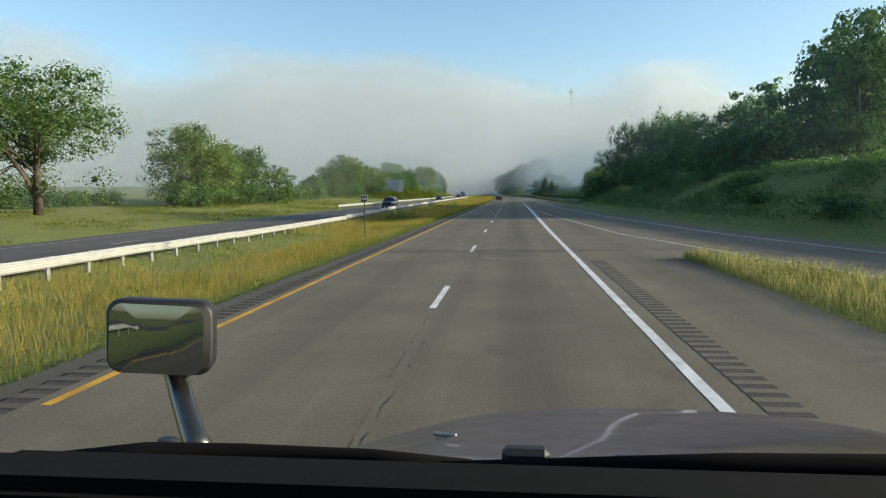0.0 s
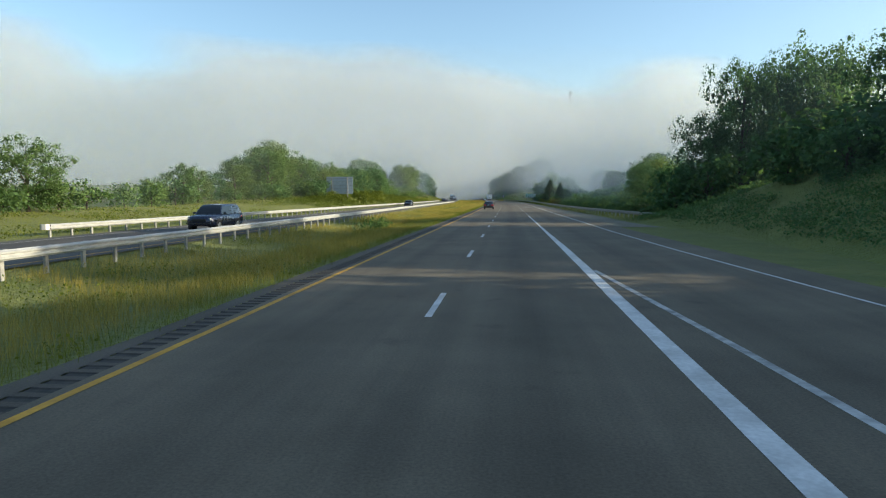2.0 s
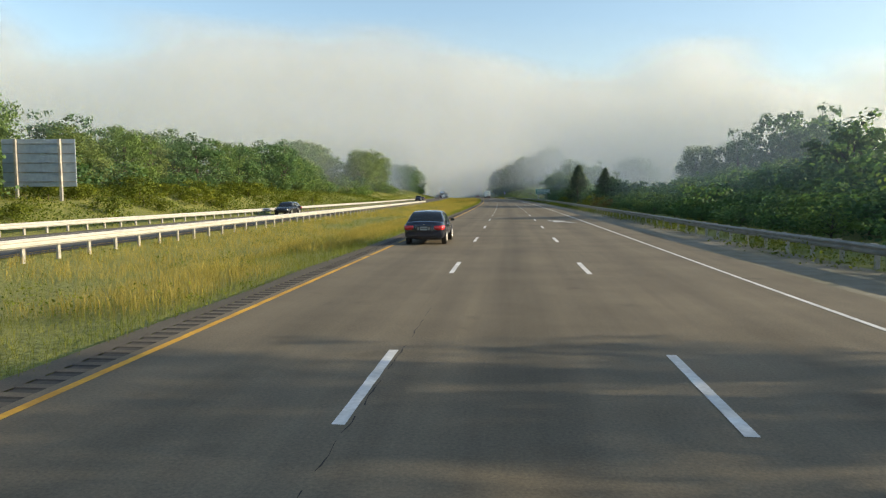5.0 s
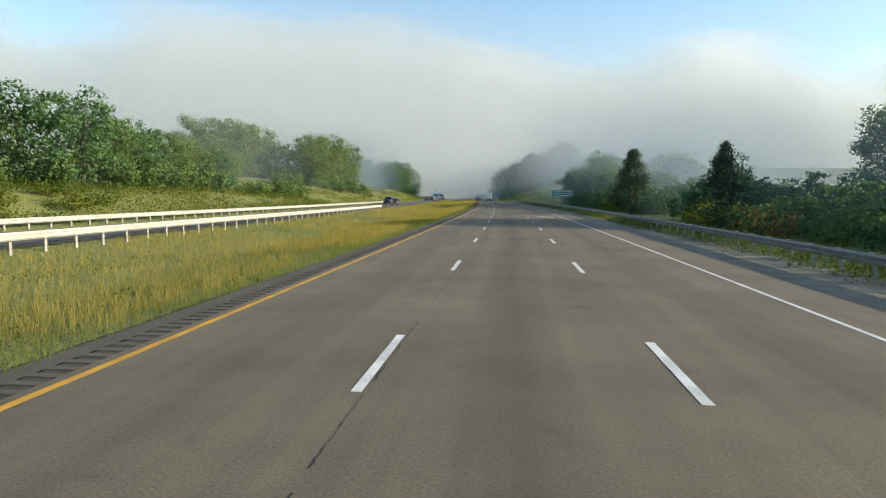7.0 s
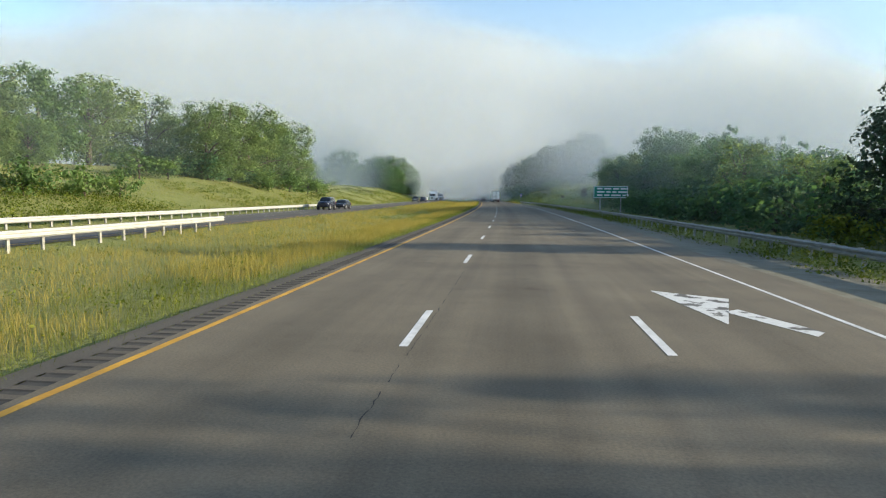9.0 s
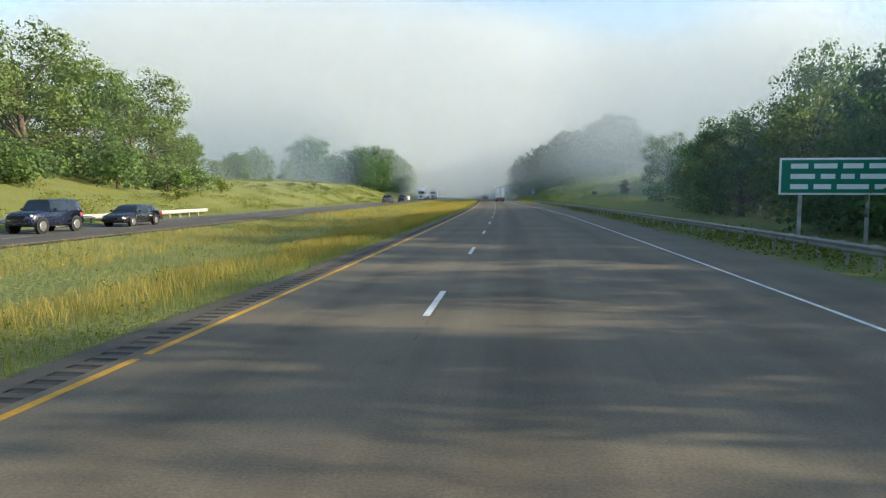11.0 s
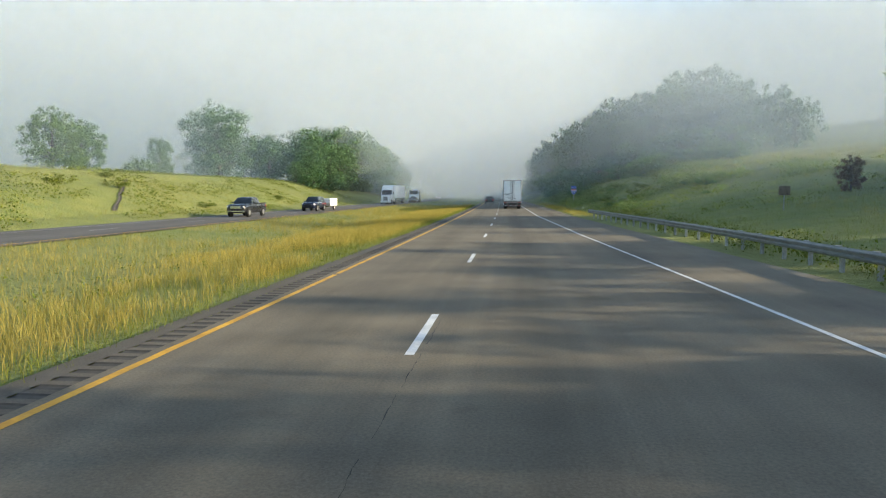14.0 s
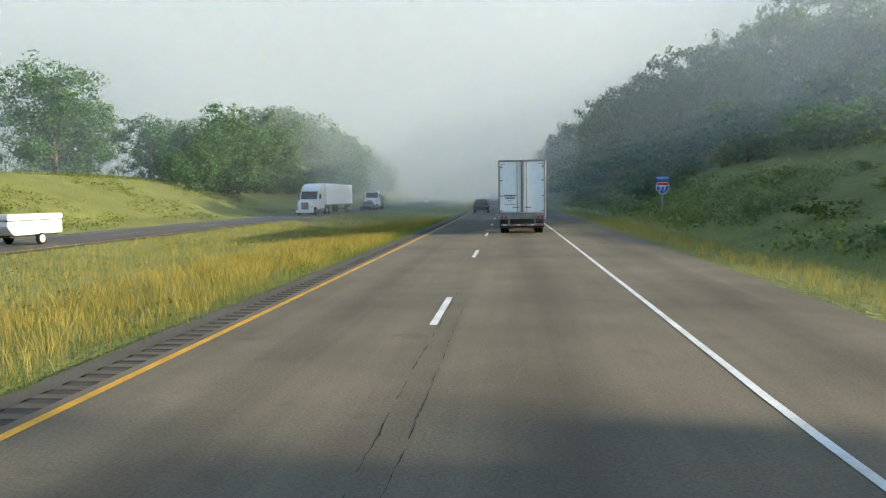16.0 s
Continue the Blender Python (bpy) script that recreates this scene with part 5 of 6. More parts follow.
def route_marker(s, u):
    g = land(s, u)
    r = thing("route_marker", "blue and red interstate shield with white lettering on posts", "sign", on_road(s, u, g, -4))
    for x in (0.0,):
        part("post", box_bm((0.07, 0.06, 3.3 - g), (x, 0.04, (3.3 - g) / 2), 0.006), POST_STEEL, r)
    z = 2.50 - g
    shield = [(0, -0.48), (0.22, -0.36), (0.40, -0.12), (0.44, 0.12), (0.36, 0.34), (0.20, 0.38), (0, 0.33), (-0.20, 0.38), (-0.36, 0.34), (-0.44, 0.12), (-0.40, -0.12), (-0.22, -0.36)]
    p = part("shield", prism_bm([(x, z + q) for x, q in shield], 1, -0.008, 0.0), SIGN_WHITE, r, "white shield border")
    part("blue_field", prism_bm([(x * 0.92, z + min(q * 0.92, 0.12)) for x, q in shield if q < 0.2], 1, -0.014, -0.008), SIGN_BLUE, p, "blue shield field")
    part("red_band", prism_bm([(-0.40, z + 0.15), (0.40, z + 0.15), (0.34, z + 0.31), (0.20, z + 0.345), (0, z + 0.30), (-0.20, z + 0.345), (-0.34, z + 0.31)], 1, -0.014, -0.008), SIGN_RED, p, "red band")
    words("lettering", "77", 0.52, SIGN_WHITE, p, (0, -0.018, z - 0.10))
    q = part("direction_plate", box_bm((0.82, 0.008, 0.40), (0, 0, z + 0.64), 0.01), SIGN_BLUE, r, "blue direction plate")
    words("lettering", "NORTH", 0.26, SIGN_WHITE, q, (0, -0.010, z + 0.64), squeeze=0.85)
    return r


route_marker(523.7, 10.05)


def guide_sign(s, u0, u1, z0, z1):
    w, c = u1 - u0, (u0 + u1) / 2
    g = land(s, c)
    r = thing("guide_sign", "large green motorway guide sign with a white border", "sign", on_road(s, c, g, -3))
    for x in (-w * 0.3, w * 0.3):
        bm = box_bm((0.16, 0.02, z1 - g), (x, 0.12, (z1 - g) / 2), 0.004)
        box_bm((0.02, 0.14, z1 - g), (x, 0.19, (z1 - g) / 2), 0.004, None, bm)
        part("post", bm, POST_STEEL, r)
    zc, h = (z0 + z1) / 2 - g, z1 - z0
    p = part("panel", box_bm((w, 0.03, h), (0, 0.06, zc), 0.01), SIGN_WHITE, r, "white border")
    part("face", box_bm((w - 0.16, 0.01, h - 0.16), (0, 0.038, zc), 0.004), SIGN_GREEN, p, "green reflective face")
    rnd = random.Random(3)
    for row in (0.42, 0.0, -0.42):
        x = -w * 0.40
        while x < w * 0.36:
            k = 0.5 + 0.7 * rnd.random()
            part("lettering", bar_at(bmesh.new(), x + k / 2, zc + row, k, 0.20, 0.030), SIGN_WHITE, p, "white lettering")
            x += k + 0.22


guide_sign(359.0, 10.9, 15.2, 2.15, 3.65)


def sign_back(s, u0, u1, z0, z1):
    w, c = u1 - u0, (u0 + u1) / 2
    g = land(s, c)
    r = thing("sign_back", "blue-grey back of a large road sign on steel posts", "sign", on_road(s, c, g, 6))
    p = part("panel", box_bm((w, 0.05, z1 - z0), (0, 0, (z0 + z1) / 2 - g), 0.01), SIGN_BACK, r)
    for k in range(5):
        part("stiffener", box_bm((w, 0.05, 0.06), (0, -0.05, z0 - g + (z1 - z0) * (k + 0.5) / 5), 0.005), STEEL_MID, p)
    for x in (-w * 0.3, w * 0.3):
        part("post", box_bm((0.2, 0.2, z1 - g), (x, -0.18, (z1 - g) / 2), 0.01), POST_STEEL, r)


sign_back(201, -38.5, -32.9, 2.9, 6.5)


def small_sign(s, u, z):
    """A small road sign for the other direction, seen from behind."""
    g = land(s, u)
    r = thing("small_sign", "small dark sign on a thin steel post in the meadow", "sign", on_road(s, u, g))
    part("post", box_bm((0.06, 0.04, z + 0.3 - g), (0, 0.03, (z + 0.3 - g) / 2), 0.005), POST_STEEL, r)
    part("panel", box_bm((0.76, 0.012, 0.62), (0, 0, z - g), 0.004), WOOD_POLE, r, "dark weathered sign panel")


small_sign(466, 18.3, 2.35)


def utility_pole(s, u):
    g = land(s, u)
    r = thing("utility_pole", "tall weathered wooden utility pole with a crossarm", "pole", on_road(s, u, g))
    part("pole", tube_bm([(0, 0, -0.4), (0, 0, 9.5)], [0.16, 0.11], 12), WOOD_POLE, r, smooth=True)
    part("crossarm", box_bm((0.1, 2.2, 0.12), (0.12, 0, 8.9), 0.01), WOOD_POLE, r)
    for y in (-0.95, -0.35, 0.35, 0.95):
        part("insulator", tube_bm([(0.12, y, 8.96), (0.12, y, 9.04), (0.12, y, 9.12)], [0.03, 0.06, 0.03], 8), SIGN_BACK, r)


utility_pole(26.6, 23.0)


def mast(s, u, z0, z1):
    r = thing("radio_mast", "tall thin steel radio mast rising out of the fog", "mast", on_road(s, u, 0))
    b = 3.0
    for x, y in ((-b, -b), (b, -b), (b, b), (-b, b)):
        part("leg", tube_bm([(x, y, z0), (x * 0.22, y * 0.22, z1)], [0.9, 0.8], 6), STEEL_DARK, r)
    for k in range(16):
        t0, t1 = k / 16, (k + 1) / 16
        f0, f1 = 1 - 0.78 * t0, 1 - 0.78 * t1
        bm = bmesh.new()
        for (x, y), (x2, y2) in (((-b, -b), (b, -b)), ((b, -b), (b, b)), ((b, b), (-b, b)), ((-b, b), (-b, -b))):
            tube_bm([(x * f0, y * f0, z0 + (z1 - z0) * t0), (x2 * f1, y2 * f1, z0 + (z1 - z0) * t1)], [0.5, 0.5], 4, bm)
        part("brace", bm, STEEL_DARK, r)
    for k in range(3):
        a = k * math.tau / 3
        part("antenna", box_bm((1.5, 1.5, 8), (5 * math.cos(a), 5 * math.sin(a), z1 - 6), 0.1), SIGN_WHITE, r)
    part("platform", tube_bm([(0, 0, z1 - 8), (0, 0, z1 - 7.4)], [5.6, 5.6], 12), STEEL_MID, r)


mast(1665, 322, 0, 255)


def ditch(s, u0, u1):
    """A dark stone-lined drain running down the bank."""
    v, f = [], []
    for i in range(14):
        k = i / 13
        u, ss = u0 + (u1 - u0) * k, s + 20.0 * k + 0.5 * noise.noise(Vector((k * 6, 2, 0)))
        w = 0.35 + 0.2 * noise.noise(Vector((k * 9, 5, 0)))
        z = land(ss, u)
        v += [W(ss - w, u, z + 0.10), W(ss, u, z + 0.03), W(ss + w, u, z + 0.10)]
        if i:
            n = len(v)
            f += [(n - 6, n - 5, n - 2, n - 3), (n - 5, n - 4, n - 1, n - 2)]
    tagged(raw("bank_drain", v, f, GROOVE), "dark drain channel running down the grassy bank", "drain", kind="structure")


ditch(473.5, -34.5, -45)


# ---- vehicles ----
def loft_bm(sections, close=True, bm=None):
    """Skins a row of equal sections, each a list of points; mirrors nothing."""
    out = bm or bmesh.new()
    rows = [[out.verts.new(p) for p in sec] for sec in sections]
    k = len(rows[0])
    for a, b in zip(rows, rows[1:]):
        for i in range(k if close else k - 1):
            j = (i + 1) % k
            out.faces.new((a[i], a[j], b[j], b[i]))
    if close:
        out.faces.new(rows[0][::-1])
        out.faces.new(rows[-1])
    return out


def ring(y, w, z0, z1, crown=0.03, tuck=0.10):
    """A rounded body section across the car at y."""
    half = [(0.0, z0), (w * 0.80, z0), (w * 0.97, z0 + 0.10), (w, z0 + 0.45 * (z1 - z0)), (w * 0.985, z1 - 0.12), (w * (1 - tuck), z1 - 0.015), (w * 0.5, z1 + crown), (0.0, z1 + crown * 1.2)]
    return [(x, y, z) for x, z in half] + [(-x, y, z) for x, z in half[-2:0:-1]]


def wheel(parent, x, y, r, w, rim=ALLOY, name="wheel"):
    side = 1 if x > 0 else -1
    bm = tube_bm([(x - w / 2, y, r), (x - w / 2 + 0.03, y, r), (x + w / 2 - 0.03, y, r), (x + w / 2, y, r)], [r * 0.9, r, r, r * 0.9], 24)
    t = part(name, bm, TYRE, parent, "black rubber tyre", True)
    o = x + side * (w / 2 + 0.004)
    bm = tube_bm([(o - side * 0.05, y, r), (o, y, r), (o + side * 0.006, y, r)], [r * 0.66, r * 0.66, r * 0.60], 20)
    part("rim", bm, rim, t, "metal wheel rim", True)
    bm = bmesh.new()
    for k in range(7):
        a = k * math.tau / 7
        box_bm((0.02, 0.07, r * 0.45), (o + side * 0.008, y + math.sin(a) * r * 0.32, r + math.cos(a) * r * 0.32), 0.005, (math.degrees(-a), 0, 0), bm)
    part("spoke", bm, rim, t)
    return t


def car(name, label, m, colour, L=4.75, wid=1.80, belt=0.92, roof=1.44, nose=0.74, deck=0.98, ws0=1.05, ws1=0.30, rs1=-1.15, rs0=-1.85, bed=None, wheel_r=0.33, front_wheel=1.45, rear_wheel=-1.35, plate=True, rack=False):
    """A car along +y: body, glasshouse, roof, pillars, lamps, wheels, mirrors and bumpers. ws and rs: foot and head of the screens."""
    r = thing(name, label, "pickup" if bed else "car", m)
    w, a = wid / 2, L / 2
    zb = 0.24 + 0.12 * (wheel_r > 0.36)
    ys = [(-a, 0.80, zb + 0.14, deck - 0.14), (-a + 0.05, 0.90, zb + 0.04, deck - 0.04), (-a + 0.16, 0.965, zb + 0.02, deck), (-a + 0.6, 1.0, zb, deck), (rs0, 1.0, zb, max(belt, deck) if not bed else deck), (0.0, 1.0, zb, belt), (ws0, 1.0, zb, belt), (a - 0.7, 0.98, zb, nose + 0.06), (a - 0.18, 0.92, zb + 0.02, nose), (a, 0.80, zb + 0.12, nose - 0.14)]
    body = part("body", loft_bm([ring(y, w * f, z0, z1) for y, f, z0, z1 in ys]), colour, r, smooth=True)
    # rounded cabin: tinted panes between pillars and roof in body colour
    zt, base_r = roof - 0.04, max(belt, deck) - 0.01
    f0, f1 = w * 0.93, w * 0.76
    mid = (ws1 + rs1) / 2 - 0.05
    st = [(rs0 + (rs1 - rs0) * k / 5, base_r + (zt - base_r) * (1 - (1 - k / 5) ** 1.7), "rear") for k in range(6)]
    roof_y = sorted([rs1 + (ws1 - rs1) * k / 8 for k in range(1, 8)] + [mid - 0.05, mid + 0.05])
    st += [(y, zt + 0.045 * (1 - (2 * (y - rs1) / (ws1 - rs1) - 1) ** 2), "roof") for y in roof_y]
    st += [(ws1 + (ws0 - ws1) * k / 5, belt + (zt - belt) * (1 - (k / 5) ** 1.7), "front") for k in range(6)]
    shell, panes = bmesh.new(), bmesh.new()

    def cabin_row(y, z):
        low = belt if y > rs1 else base_r - 0.02
        h = max(0.004, z - low)
        q = min(1.0, h / (zt - belt))
        sh = f0 + (f1 - f0) * q
        half = [(f0, low), (sh, low + 0.82 * h), (sh * 0.92, low + 0.95 * h), (sh * 0.55, z), (0.0, z + 0.012)]
        return [(x, y, zz) for x, zz in half] + [(-x, y, zz) for x, zz in half[-2::-1]]

    for (y0, z0, k0), (y1, z1, k1) in zip(st, st[1:]):
        p, q = cabin_row(y0, z0), cabin_row(y1, z1)
        zone = "rear" if y1 <= rs1 + 1e-6 else "front" if y0 >= ws1 - 1e-6 else "roof"
        for i in range(8):
            side, top = i in (0, 7), i in (2, 3, 4, 5)
            clear = (zone in ("rear", "front") and top) or (side and zone == "roof" and not (y0 > mid - 0.06 and y1 < mid + 0.06) and y0 > rs1 + 0.10) or (side and zone == "front" and z1 > belt + 0.02)
            t = panes if clear else shell
            t.faces.new([t.verts.new(v) for v in (p[i], p[i + 1], q[i + 1], q[i])])
    for t in (shell, panes):
        bmesh.ops.remove_doubles(t, verts=t.verts, dist=0.0005)
    part("window_glass", panes, GLASS_DARK, r, "dark tinted windows", True)
    part("roof", shell, colour, r, "", True)
    for sx in (-1, 1):
        part("wing_mirror", box_bm((0.20, 0.10, 0.13), (sx * (w + 0.08), ws0 - 0.22, belt + 0.08), 0.03, None, None, 2), colour, r)
        # a lens that wraps round the rear corner, its inner end slanted
        secs = []
        for fx, dy, low, high in ((0.50, -0.006, 0.27, 0.17), (0.60, -0.012, 0.325, 0.15), (0.80, -0.010, 0.335, 0.145), (0.905, 0.040, 0.33, 0.14), (0.975, 0.15, 0.315, 0.135), (1.0, 0.30, 0.285, 0.14), (1.0, 0.40, 0.235, 0.155)):
            o = (fx * w + 0.008, -a + dy)
            i = (fx * w - 0.07, -a + dy + 0.06)
            secs.append([(sx * o[0], o[1], deck - low), (sx * (o[0] + 0.004), o[1] - 0.004, deck - 0.5 * (low + high)), (sx * o[0], o[1], deck - high), (sx * i[0], i[1], deck - high), (sx * i[0], i[1], deck - low)])
        bm = loft_bm(secs)
        bmesh.ops.recalc_face_normals(bm, faces=bm.faces)
        part("tail_lamp", bm, LAMP_RED, r, "red tail lamp wrapped round the corner", True)
        part("headlamp", box_bm((w * 0.36, 0.16, 0.15), (sx * w * 0.66, a - 0.12, nose - 0.16), 0.03, (0, 0, sx * 16), None, 2), LAMP_CLEAR, r, "clear headlamp")
        for y in (front_wheel, rear_wheel):
            part("wheel_arch", tube_bm([(sx * (w * 0.80), y, wheel_r + 0.02), (sx * (w + 0.004), y, wheel_r + 0.02)], [wheel_r + 0.07, wheel_r + 0.06], 22), BLACK, r)
            wheel(r, sx * (w - 0.09), y, wheel_r, 0.21)
        for y in (ws0 - 0.35, (ws1 + rs1) / 2 - 0.25):
            part("door_handle", box_bm((0.02, 0.20, 0.03), (sx * (w + 0.004), y - 0.55, belt - 0.14), 0.008), colour, r)
    part("rear_bumper", box_bm((wid * 0.92, 0.14, 0.20), (0, -a + 0.03, zb + 0.20), 0.05, None, None, 2), colour, r)
    part("front_bumper", box_bm((wid * 0.88, 0.14, 0.20), (0, a - 0.06, zb + 0.20), 0.05, None, None, 2), colour if not bed else CHROME, r)
    part("grille", box_bm((wid * 0.50, 0.06, 0.18 if not bed else 0.26), (0, a - 0.01, nose - 0.22), 0.02), BLACK if not bed else CHROME, r)
    if plate:
        p = part("number_plate", box_bm((0.31, 0.02, 0.145), (0, -a - 0.012 + (0.03 if deck > 1 else 0), deck - 0.265), 0.006), PLATE, r, "pale number plate")
        bm = bmesh.new()
        for k in range(6):
            box_bm((0.03, 0.004, 0.07), (-0.11 + 0.044 * k, -a - 0.024 + (0.03 if deck > 1 else 0), deck - 0.26), 0, None, bm)
        part("plate_mark", bm, STEEL_DARK, p)
        part("emblem", tube_bm([(0, -a + 0.016, deck - 0.105), (0, -a + 0.002, deck - 0.108)], [0.034, 0.030], 10), STEEL_MID, r)
        part("plate_recess", box_bm((0.62, 0.02, 0.19), (0, -a - 0.002, deck - 0.265), 0.008), BLACK, r)
        for sx in (-1, 1):
            part("reversing_lamp", prism_bm([(-a - 0.016, deck - 0.335), (-a + 0.004, deck - 0.335), (-a + 0.004, deck - 0.20), (-a - 0.016, deck - 0.20)], 0, sx * 0.235 - 0.045, sx * 0.235 + 0.045, None, 0.006), STEEL_MID, r, "pale reversing lamp")
    if bed:
        bm = bmesh.new()
        for sx in (-1, 1):
            box_bm((0.09, rs0 + a - 0.1, 0.10), (sx * (w - 0.09), (rs0 - a) / 2 - 0.02, deck + 0.03), 0.02, None, bm)
        part("bed_rail", bm, BLACK, r)
    if rack:
        for sx in (-1, 1):
            part("roof_rail", tube_bm([(sx * f1 * 0.86, ws1 - 0.2, roof + 0.0), (sx * f1 * 0.86, rs1 + 0.1, roof + 0.0)], [0.02, 0.02], 6), STEEL_DARK, r)
    return r


car("sedan_car", "dark navy four-door saloon car in the passing lane", on_road(183.65, -3.6, 0), NAVY_DEEP, L=4.8, wid=1.76, ws0=0.95, ws1=0.15, rs1=-1.0, rs0=-1.75, deck=0.99, roof=1.46)
SUV = dict(L=4.7, wid=1.86, belt=1.10, roof=1.74, nose=0.98, deck=1.10, ws0=1.05, ws1=0.35, rs1=-2.0, rs0=-2.28, wheel_r=0.37)
PICKUP = dict(L=5.7, wid=1.98, belt=1.28, roof=1.90, nose=1.14, deck=1.24, ws0=1.15, ws1=0.45, rs1=-0.85, rs0=-1.05, bed=True, wheel_r=0.41, front_wheel=1.85, rear_wheel=-1.75)
car("dark_suv", "black estate car with a raised tailgate, travelling ahead", on_road(559.5, -3.5, 0), CAR_BLACK, **SUV)
car("silver_car", "small silver car far ahead in the mist", on_road(627, -3.6, 0), CAR_SILVER)
car("oncoming_dark_car", "dark saloon car with its lamps on ahead of a lorry", on_road(584.6, -22.8, 0, 180), CAR_BLACK)
car("oncoming_white_car", "small white car far off in the fog", on_road(690, -24.4, 0, 180), WHITE_CAB)
car("oncoming_suv", "dark blue sport utility car with roof rails", on_road(103.5, -19.1, 0, 180), NAVY, rack=True, **SUV)
car("oncoming_saloon", "dark green saloon car beside the far guardrail", on_road(225.4, -24.4, 0, 180), CAR_BLACK)
car("oncoming_jeep", "dark blue boxy off-road car", on_road(365, -25.8, 0, 180), NAVY, L=4.2, wid=1.8, belt=1.2, roof=1.84, nose=1.12, deck=1.2, ws0=0.75, ws1=0.5, rs1=-1.85, rs0=-1.95, wheel_r=0.41)
car("oncoming_car", "black saloon car on the far carriageway", on_road(373, -25.4, 0, 180), CAR_BLACK)
car("oncoming_pickup", "black pickup truck with chrome grille", on_road(481.8, -25.9, 0, 180), CAR_BLACK, **PICKUP)
car("towing_suv", "dark blue sport utility car towing a folded camper", on_road(502.6, -25.2, 0, 180), NAVY, **{**SUV, "L": 5.3, "roof": 1.86, "nose": 1.08, "belt": 1.16, "front_wheel": 1.65, "rear_wheel": -1.5, "wheel_r": 0.40})


def camper(m):
    r = thing("camper_trailer", "low white folded camper trailer on two wheels", "trailer", m)
    part("body", prism_bm([(-1.9, 0.55), (1.6, 0.55), (2.0, 0.95), (2.0, 1.25), (-1.9, 1.25)], 0, -0.98, 0.98, None, 0.04), WHITE_CAB, r)
    part("lid", box_bm((2.02, 3.95, 0.30), (0, 0.02, 1.42), 0.06, None, None, 2), WHITE_CAB, r)
    part("seam", box_bm((2.03, 3.96, 0.03), (0, 0.02, 1.262), 0.004), STEEL_DARK, r)
    part("trim", box_bm((2.0, 3.6, 0.04), (0, -0.1, 0.95), 0.004), STEEL_MID, r)
    part("drawbar", tube_bm([(0, 1.9, 0.5), (0, 3.6, 0.5)], [0.05, 0.05], 8), STEEL_DARK, r)
    part("chassis", box_bm((1.5, 3.4, 0.10), (0, -0.1, 0.48), 0.01), STEEL_DARK, r)
    for x in (-0.9, 0.9):
        wheel(r, x, -0.3, 0.30, 0.18, WHITE_CAB)
    return r


camper(on_road(508.9, -25.2, 0, 180))


def dual_axle(parent, y, r=0.5):
    for sx in (-1, 1):
        for o in (0.92, 1.16):
            wheel(parent, sx * (o - 0.08), y, r, 0.23, STEEL_MID)
    part("axle", tube_bm([(-0.9, y, r), (0.9, y, r)], [0.08, 0.08], 10), STEEL_DARK, parent)


